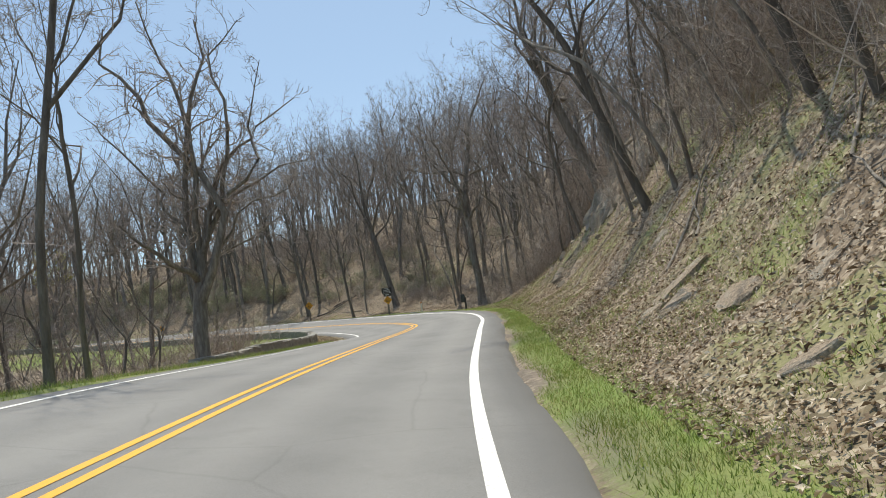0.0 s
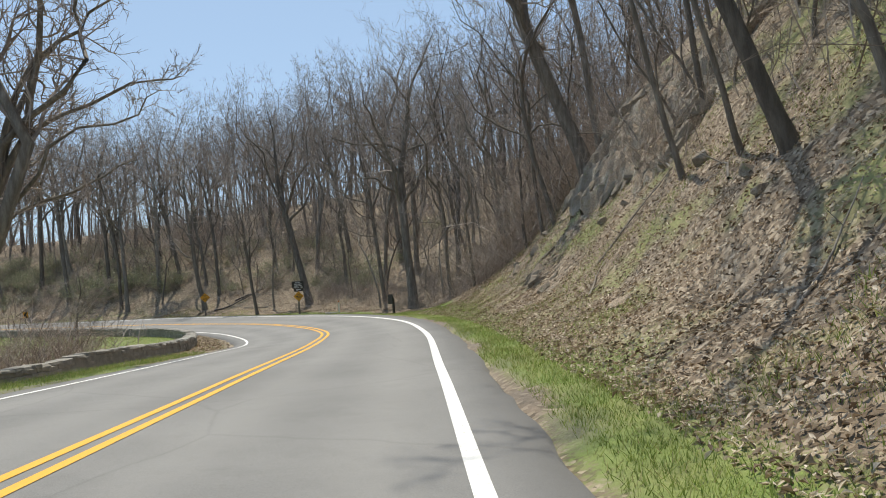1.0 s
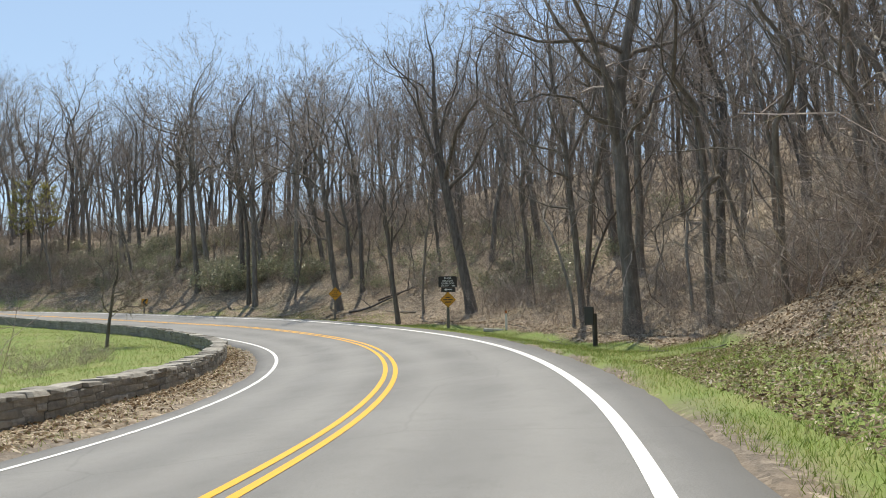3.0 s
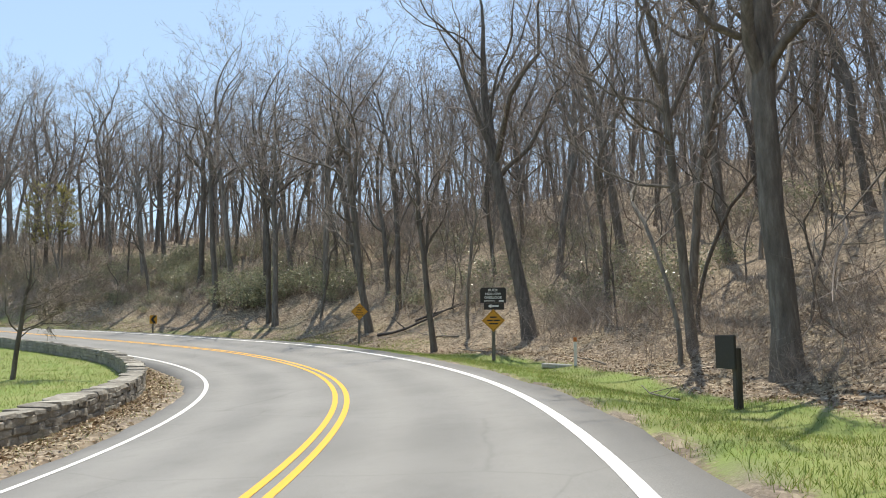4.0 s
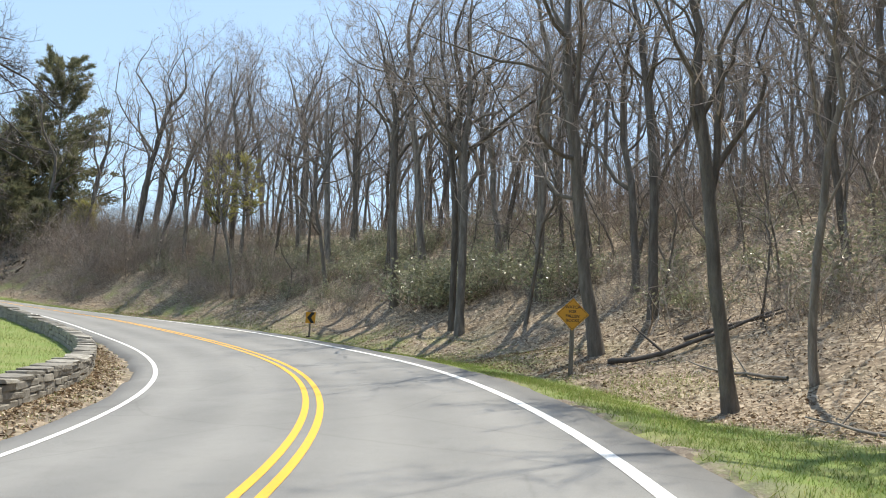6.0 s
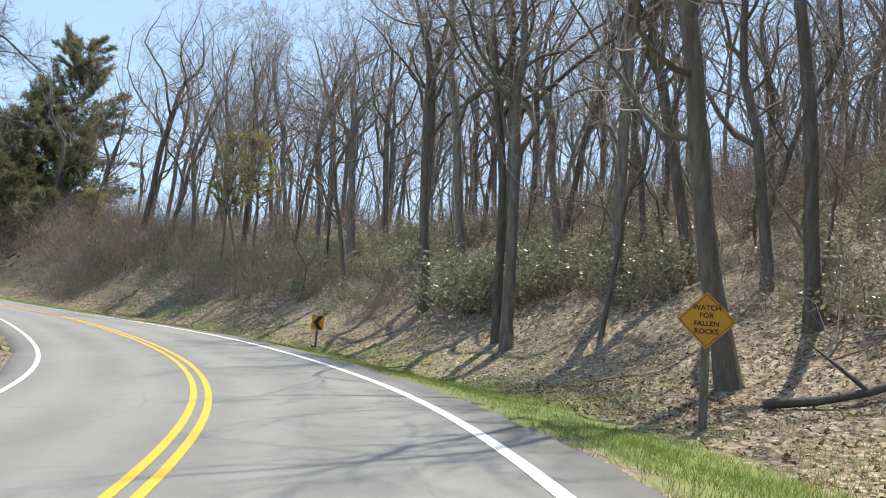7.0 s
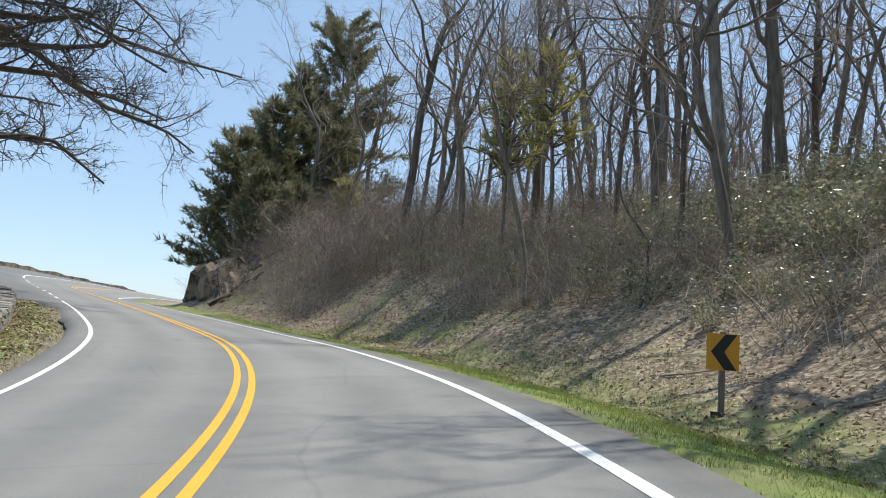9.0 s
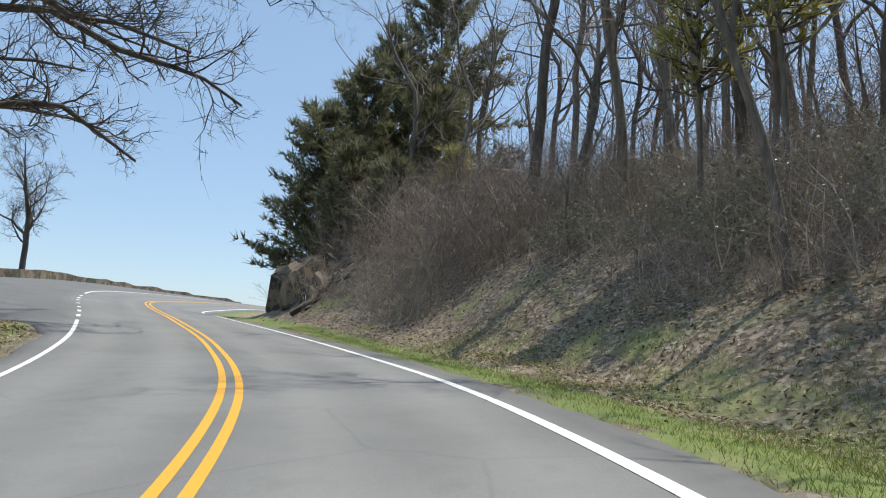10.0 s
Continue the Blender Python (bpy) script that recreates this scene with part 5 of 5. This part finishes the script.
for side in (1, -1):
    for course in range(3):
        s = 29.0 + 0.2 * course
        while s < 127.2:
            ln = wr.uniform(0.2, 0.7)
            h = wall_height(s)
            if h > 0.15 * (course + 1):
                d = wall_d(s) + side * (0.2 + wr.uniform(-0.012, 0.012))
                z0 = float(gz(*along(s, d)))
                ch = (h - (z0 - float(gz(*along(s, wall_d(s)))))) / 3
                stone("face_stone", s + ln / 2, d, z0 + ch * (course + 0.5) + 0.01 + wr.uniform(-0.025, 0.025), (ln * wr.uniform(0.9, 1.04), wr.uniform(0.1, 0.14), ch * wr.uniform(0.8, 1.12)), side == 1 and 47 < s < 76)
            s += ln
far_stones = mesh_object("laid_stones", rest_v, rest_f, STONE, stone_wall, flat=True)
tagged(far_stones, "further stones of the wall", kind="stuff")

over_wall = tagged(new("overlook_wall"), "low dark stone wall round the pull-off", "wall", kind="structure")
v, f = wall_core("core", 140, 215, lambda s: np.interp(s, [140, 150, 162], [-14.1, -14.1, -9.85]), 0.5, 0.7, 2)
mesh_object("core", v, f, DARK_SHADE_ROCK, over_wall, flat=True)

# ---- signs ----
def lettering(text, size, mat, parent, at, label="", squeeze=1.0):
    cu = bpy.data.curves.new("lettering", 'FONT')
    cu.body, cu.size, cu.align_x, cu.align_y, cu.extrude, cu.offset = text, size, 'CENTER', 'CENTER', 0.001, size * 0.022
    tmp = bpy.data.objects.new("lettering", cu)
    me = bpy.data.meshes.new_from_object(tmp)
    bpy.data.objects.remove(tmp)
    me.materials.append(mat)
    ob = new("lettering", me)
    ob.parent = parent
    ob.matrix_basis = pose(*at, 90, 0, 0) @ Matrix.Diagonal((squeeze, 1, 1, 1))
    if label:
        tagged(ob, label)
    return ob


def bar(w, h, mat, parent, at):
    ob = part("letter_bar", box(w, 0.004, h), mat, parent)
    ob.location = at
    return ob


def diamond(parent, z, diag, rows):
    h = diag / 2
    panel = part("panel", plate([(-h, z), (0, z - h), (h, z), (0, z + h)], 0.006), SIGN_YELLOW, parent, "weathered yellow diamond plate")
    k = h - 0.035
    q = k - 0.014
    bm = bmesh.new()
    o = [bm.verts.new((a * k, -0.003, z + b * k)) for a, b in ((-1, 0), (0, -1), (1, 0), (0, 1))]
    i = [bm.verts.new((a * q, -0.003, z + b * q)) for a, b in ((-1, 0), (0, -1), (1, 0), (0, 1))]
    for n in range(4):
        bm.faces.new((o[n], o[(n + 1) % 4], i[(n + 1) % 4], i[n]))
    part("border", bm, SIGN_BLACK, panel, "thin black border")
    part("backing", plate([(-h * .97, z), (0, z - h * .97), (h * .97, z), (0, z + h * .97)], 0.004), METAL_BACK, panel).location = (0, 0.008, 0)
    for item in rows:
        if len(item) == 3:
            lettering(item[0], item[1], SIGN_BLACK, panel, (0, -0.003, z + item[2]))
        else:
            bar(item[0], item[1], SIGN_BLACK, panel, (item[2], -0.003, z + item[3]))
    return panel


def place(ob, x, y, turn, sink=0.0):
    ob.matrix_basis = pose(x, y, float(gz(x, y)) - sink, 0, 0, turn)


# sign with the overlook's name over a warning diamond
ov = tagged(new("overlook_sign"), "black overlook sign with white letters above a yellow diamond", "sign")
part("post", box(0.14, 0.12, 2.9, (0, 0.08, 1.22), 0.012), POST_WOOD, ov, "grey wooden post")
board = part("board", plate([(-0.48, 2.13), (-0.48, 2.64), (-0.43, 2.7), (0.43, 2.7), (0.48, 2.64), (0.48, 2.13)], 0.03), SIGN_BROWN, ov, "black name board with cut corners")
lettering("BUCK", 0.125, SIGN_WHITE, board, (0, -0.004, 2.6), squeeze=1.15)
lettering("HOLLOW", 0.125, SIGN_WHITE, board, (0, -0.004, 2.46), squeeze=1.08)
lettering("OVERLOOK", 0.125, SIGN_WHITE, board, (0, -0.004, 2.325), squeeze=1.0)
lettering("ELEVATION", 0.075, SIGN_WHITE, board, (-0.14, -0.004, 2.2), squeeze=1.0)
bar(0.18, 0.05, SIGN_WHITE, board, (0.3, -0.004, 2.2))
arrow_board = part("arrow_board", plate([(-0.34, 1.88), (-0.34, 2.12), (0.4, 2.12), (0.4, 1.88)], 0.03), SIGN_BROWN, ov, "black arrow board")
part("arrow", plate([(-0.2, 2.01), (-0.07, 1.93), (-0.07, 1.985), (0.2, 1.985), (0.2, 2.04), (-0.07, 2.04), (-0.07, 2.09)], 0.003), SIGN_WHITE, arrow_board, "white arrow").location = (0, -0.004, 0)
diamond(ov, 1.48, 0.84, [(0.24, 0.05, 0, 0.12), (0.21, 0.05, -0.13, 0), (0.25, 0.05, 0.13, 0), (0.33, 0.05, 0, -0.12)]).location = (0, -0.02, 0)
place(ov, -3.95, 73.8, 11)

fr = tagged(new("fallen_rocks_sign"), "yellow diamond sign warning of fallen rocks on a wooden post", "sign")
part("post", box(0.13, 0.11, 2.45, (0, 0.07, 1.0), 0.012), POST_WOOD, fr, "grey wooden post")
diamond(fr, 1.9, 0.92, [("WATCH", 0.115, 0.2), ("FOR", 0.115, 0.075), ("FALLEN", 0.115, -0.055), ("ROCKS", 0.115, -0.18)])
place(fr, -13.3, 84.7, 23, 0.16)

ch = tagged(new("chevron_sign"), "yellow chevron plate with a black arrow on a short post", "sign")
part("post", box(0.1, 0.09, 1.75, (0, 0.06, 0.6), 0.01), POST_WOOD, ch, "grey wooden post")
cp = part("panel", plate([(-0.26, 0.83), (0.26, 0.83), (0.26, 1.44), (-0.26, 1.44)], 0.006), SIGN_YELLOW, ch, "weathered yellow plate")
part("arrow", plate([(-0.19, 1.135), (0.03, 0.84), (0.22, 0.84), (0.02, 1.135), (0.22, 1.43), (0.03, 1.43)], 0.002), SIGN_BLACK, cp, "black chevron").location = (0, -0.004, 0)
part("foot", rock_mesh(7, 0.2, 0.18, 0.16), POST_DARK, ch, "small dark lump round the post's foot")
place(ch, -33.4, 95.2, 46, 0.12)

bs = tagged(new("dark_board_sign"), "dark brown wooden board on one post, seen from its edge", "sign")
part("post", box(0.13, 0.13, 1.35, (0.24, 0.08, 0.45), 0.012), POST_DARK, bs, "dark wooden post")
part("board", box(0.7, 0.05, 0.62, (0, 0, 1.05), 0.01), SIGN_BROWN, bs, "dark brown board")
place(bs, 2.75, 61.0, -68)

mk = tagged(new("marker_post"), "thin pale marker post with an orange top in the grass", "post")
part("post", box(0.1, 0.05, 1.2, (0, 0, 0.3), 0.008), SIGN_WHITE, mk, "pale flat post")
part("reflector", box(0.104, 0.054, 0.14, (0, 0, 0.83), 0.006), paint_material("marker_orange", (0.5, 0.16, 0.04), (0.35, 0.14, 0.06)), mk, "faded orange band")
place(mk, -0.75, 70.9, 15)
hw = part("culvert_slab", box(1.0, 0.3, 0.16, (0, 0, 0.0), 0.03), CONCRETE, None)
tagged(hw, "pale concrete culvert slab lying in the grass", "slab")
hw.matrix_basis = pose(-1.35, 71.0, float(gz(-1.35, 71.0)) + 0.03, 0, 3, 5)

# ---- fallen branches ----
def dead_branch(seed, x, y, length, radius, turn, label):
    r = np.random.default_rng(seed)
    v, f = [], []
    p = wander((0, 0, 0), (1, 0, 0.02), length, 6, 0.1, r)
    xs, ys = x + p[:, 0] * math.cos(turn) - p[:, 1] * math.sin(turn), y + p[:, 0] * math.sin(turn) + p[:, 1] * math.cos(turn)
    q = np.stack([xs - x, ys - y, gz(xs, ys) + radius * 1.2 + np.abs(p[:, 2]) * 0.4 - float(gz(x, y))], 1)
    tube(q, np.linspace(radius, radius * 0.35, 7), 5, v, f)
    for k in (2, 4):
        d = r.normal(0, 0.5, 3) * length * 0.3
        d[2] = abs(d[2]) * 0.5 + 0.1
        tube([q[k], q[k] + d * 0.5, q[k] + d], (radius * 0.5, radius * 0.35, radius * 0.15), 4, v, f)
    ob = tagged(mesh_object("fallen_branch", v, f, DARK_BACKLIT_BARK if radius > 0.075 else DEADWOOD), label, "branch", "fallen branches")
    ob.location = (x, y, float(gz(x, y)))


for k, (x, y, ln, r, a) in enumerate(((-12.8, 86.2, 4.8, 0.09, 0.3), (-11.0, 87.6, 3.2, 0.08, 0.15), (-31.6, 95.8, 1.8, 0.03, 0.6), (4.2, 52.8, 0.9, 0.02, 2.3), (5.2, 51.5, 0.8, 0.018, 2.6),
                                        (-7.4, 83.0, 3.6, 0.05, 2.7), (5.0, 13.5, 2.2, 0.04, 0.9), (5.4, 9.0, 2.6, 0.035, 0.9), (4.8, 7.4, 1.6, 0.03, 1.0), (-26.0, 91.5, 1.5, 0.03, 0.4), (6.0, 16.0, 3.0, 0.03, 0.8), (4.6, 14.2, 2.8, 0.035, 0.75), (4.9, 14.6, 1.6, 0.025, 0.7), (5.6, 17.5, 2.4, 0.03, 1.0), (4.4, 18.4, 1.5, 0.02, 0.5), (6.9, 24.0, 2.6, 0.035, 0.9), (5.3, 27.5, 2.0, 0.03, 1.3), (6.4, 30.0, 2.4, 0.03, 0.4), (2.0, 63.0, 2.0, 0.03, 1.9), (0.2, 70.8, 1.8, 0.03, 2.6), (-4.8, 76.6, 2.4, 0.04, 2.2), (-17.0, 88.5, 2.0, 0.03, 0.7), (-36.5, 97.0, 1.8, 0.025, 0.2))):
    dead_branch(600 + k, x, y, ln, r, a, "dark fallen limb lying on the leaves" if r > 0.075 else "weathered grey fallen branch on the leaves")

# ---- grass blades ----
def blades(name, s, d, lo, hi, label):
    n = len(s)
    x, y = along(s, d)
    z = gz(x, y)
    g = np.random.default_rng(len(name) + n)
    h = g.uniform(lo, hi, n) * (0.6 + 0.5 * (fbm(x, y, 1.1, 2, 21) + 1) / 2)
    a = g.uniform(0, 6.283, n)
    lean = g.normal(0, 0.65, (n, 2)) * h[:, None]
    w = g.uniform(0.004, 0.008, n)
    v = np.empty((n, 3, 3))
    v[:, 0] = np.stack([x - np.cos(a) * w, y - np.sin(a) * w, z - 0.02], 1)
    v[:, 1] = np.stack([x + np.cos(a) * w, y + np.sin(a) * w, z - 0.02], 1)
    v[:, 2] = np.stack([x + lean[:, 0], y + lean[:, 1], z + h], 1)
    tri_mesh(name, v.reshape(-1, 3), np.arange(n * 3).reshape(-1, 3), GRASS, label, "grass")


def tri_mesh(name, verts, tris, mat, label, cat):
    me = bpy.data.meshes.new(name)
    me.vertices.add(len(verts))
    me.vertices.foreach_set("co", verts.astype(np.float32).ravel())
    me.loops.add(len(tris) * 3)
    me.loops.foreach_set("vertex_index", tris.astype(np.int32).ravel())
    me.polygons.add(len(tris))
    me.polygons.foreach_set("loop_start", (np.arange(len(tris)) * 3).astype(np.int32))
    me.polygons.foreach_set("loop_total", np.full(len(tris), 3, np.int32))
    me.update()
    me.validate()
    me.materials.append(mat)
    tagged(new(name, me), label, cat, kind="stuff")


gr = np.random.default_rng(77)
def verge_rows(n, s0, s1):
    s = gr.uniform(s0, s1, n)
    w = verge_width(s)
    u = gr.beta(1.3, 1.5, n)
    return s, 4.18 + 0.14 * hash_noise(s / 1.1, s * 0, 31) + (w - 3.9) * u
blades("verge_grass", *verge_rows(46000, -4, 46), 0.03, 0.1, "short green grass along the road verge")
blades("verge_grass", *verge_rows(48000, 46, 84), 0.04, 0.12, "bright green grass of the wide verge")
blades("verge_grass", *verge_rows(30000, 84, 135), 0.03, 0.1, "thin green grass along the road verge")
s = gr.uniform(-3, 40, 22000)
blades("verge_grass", s, -4.0 - gr.beta(1.2, 1.6, 22000) * np.interp(s, [0, 26, 40], [4.2, 4.2, 2.6]), 0.06, 0.2, "green grass at the edge of the drop")
s = gr.uniform(44, 116, 40000)
blades("lawn_grass", s, wall_d(s) - 0.4 - gr.beta(1.0, 1.6, 40000) * 12, 0.07, 0.2, "bright green grass inside the stone wall")
s = gr.uniform(44, 122, 5000)
s2 = gr.uniform(98, 126, 5000)
blades("shoulder_weeds", s2, -3.95 + (wall_d(s2) + 4.2) * gr.uniform(0, 1, 5000), 0.04, 0.12, "dry grass and weeds by the wall's end")
blades("shoulder_weeds", s, -3.95 + (wall_d(s) + 4.2) * gr.uniform(0, 1, 5000), 0.04, 0.13, "thin weeds between road and wall")

s, d = gr.uniform(-2, 48, 90000), 5.6 + 8 * gr.beta(1.0, 1.6, 90000)
xw, yw = along(s, d)
ok = fbm(xw, yw, 2.0, 3, 51) > 0.05
blades("bank_weeds", s[ok], d[ok], 0.04, 0.13, "patches of green weeds in the leafy bank")
s, d = gr.uniform(80, 124, 60000), 5.4 + 5 * gr.beta(1.0, 1.5, 60000)
xw, yw = along(s, d)
ok = fbm(xw, yw, 1.8, 3, 52) > -0.2
blades("bank_weeds", s[ok], d[ok], 0.05, 0.14, "thin yellowing grass on the bank")

# ---- fallen leaves ----
def leaves(name, s, d, size, label):
    n = len(s)
    x, y = along(s, d)
    z = gz(x, y)
    g = np.random.default_rng(n)
    a = g.uniform(0, 6.283, n)
    e = 0.3
    nrm = np.stack([-(gz(x + e, y) - gz(x - e, y)) / (2 * e), -(gz(x, y + e) - gz(x, y - e)) / (2 * e), np.ones(n)], 1) + g.normal(0, 0.55, (n, 3))
    nrm /= np.linalg.norm(nrm, axis=1)[:, None]
    w = np.stack([np.cos(a), np.sin(a), np.zeros(n)], 1)
    w -= nrm * (w * nrm).sum(1)[:, None]
    w /= np.linalg.norm(w, axis=1)[:, None]
    q = np.cross(nrm, w)
    ln, wd = size * g.uniform(0.6, 1.6, n), size * 0.24 * g.uniform(0.4, 1.3, n)
    p = np.stack([x, y, z], 1) + nrm * g.uniform(0.005, 0.05, n)[:, None]
    curl = nrm * (ln * g.uniform(-0.15, 0.4, n))[:, None]
    v = np.empty((n, 4, 3))
    v[:, 0] = p - w * ln[:, None] / 2
    v[:, 1] = p + q * wd[:, None] + curl
    v[:, 2] = p + w * ln[:, None] / 2
    v[:, 3] = p - q * wd[:, None] + curl
    k = np.arange(n)[:, None] * 4
    tri_mesh(name, v.reshape(-1, 3), np.concatenate([k + [0, 1, 2], k + [0, 2, 3]], 1).reshape(-1, 3), DRYLEAF, label, "leaves")


leaves("fallen_leaves", gr.uniform(-2, 50, 80000), 5.0 + 9 * gr.beta(1.0, 2.0, 80000), 0.07, "dry brown oak leaves covering the steep bank")
s = gr.uniform(46, 90, 30000)
leaves("fallen_leaves", s, verge_width(s) + 0.15 * gr.normal(0, 1, 30000) + 11 * gr.beta(1.0, 2.0, 30000), 0.085, "pale dry leaves on the woodland floor")
s = gr.uniform(84, 142, 25000)
leaves("fallen_leaves", s, verge_width(s) + 0.3 * gr.normal(0, 1, 25000) + 9 * gr.beta(1.0, 1.8, 25000), 0.085, "dry leaves on the grassy bank")
s = gr.uniform(44, 128, 12000)
leaves("fallen_leaves", s, wall_d(s) + 0.24 + gr.beta(0.9, 1.6, 12000) * (-4.05 - wall_d(s) - 0.24), 0.1, "dry leaves drifted against the stone wall")
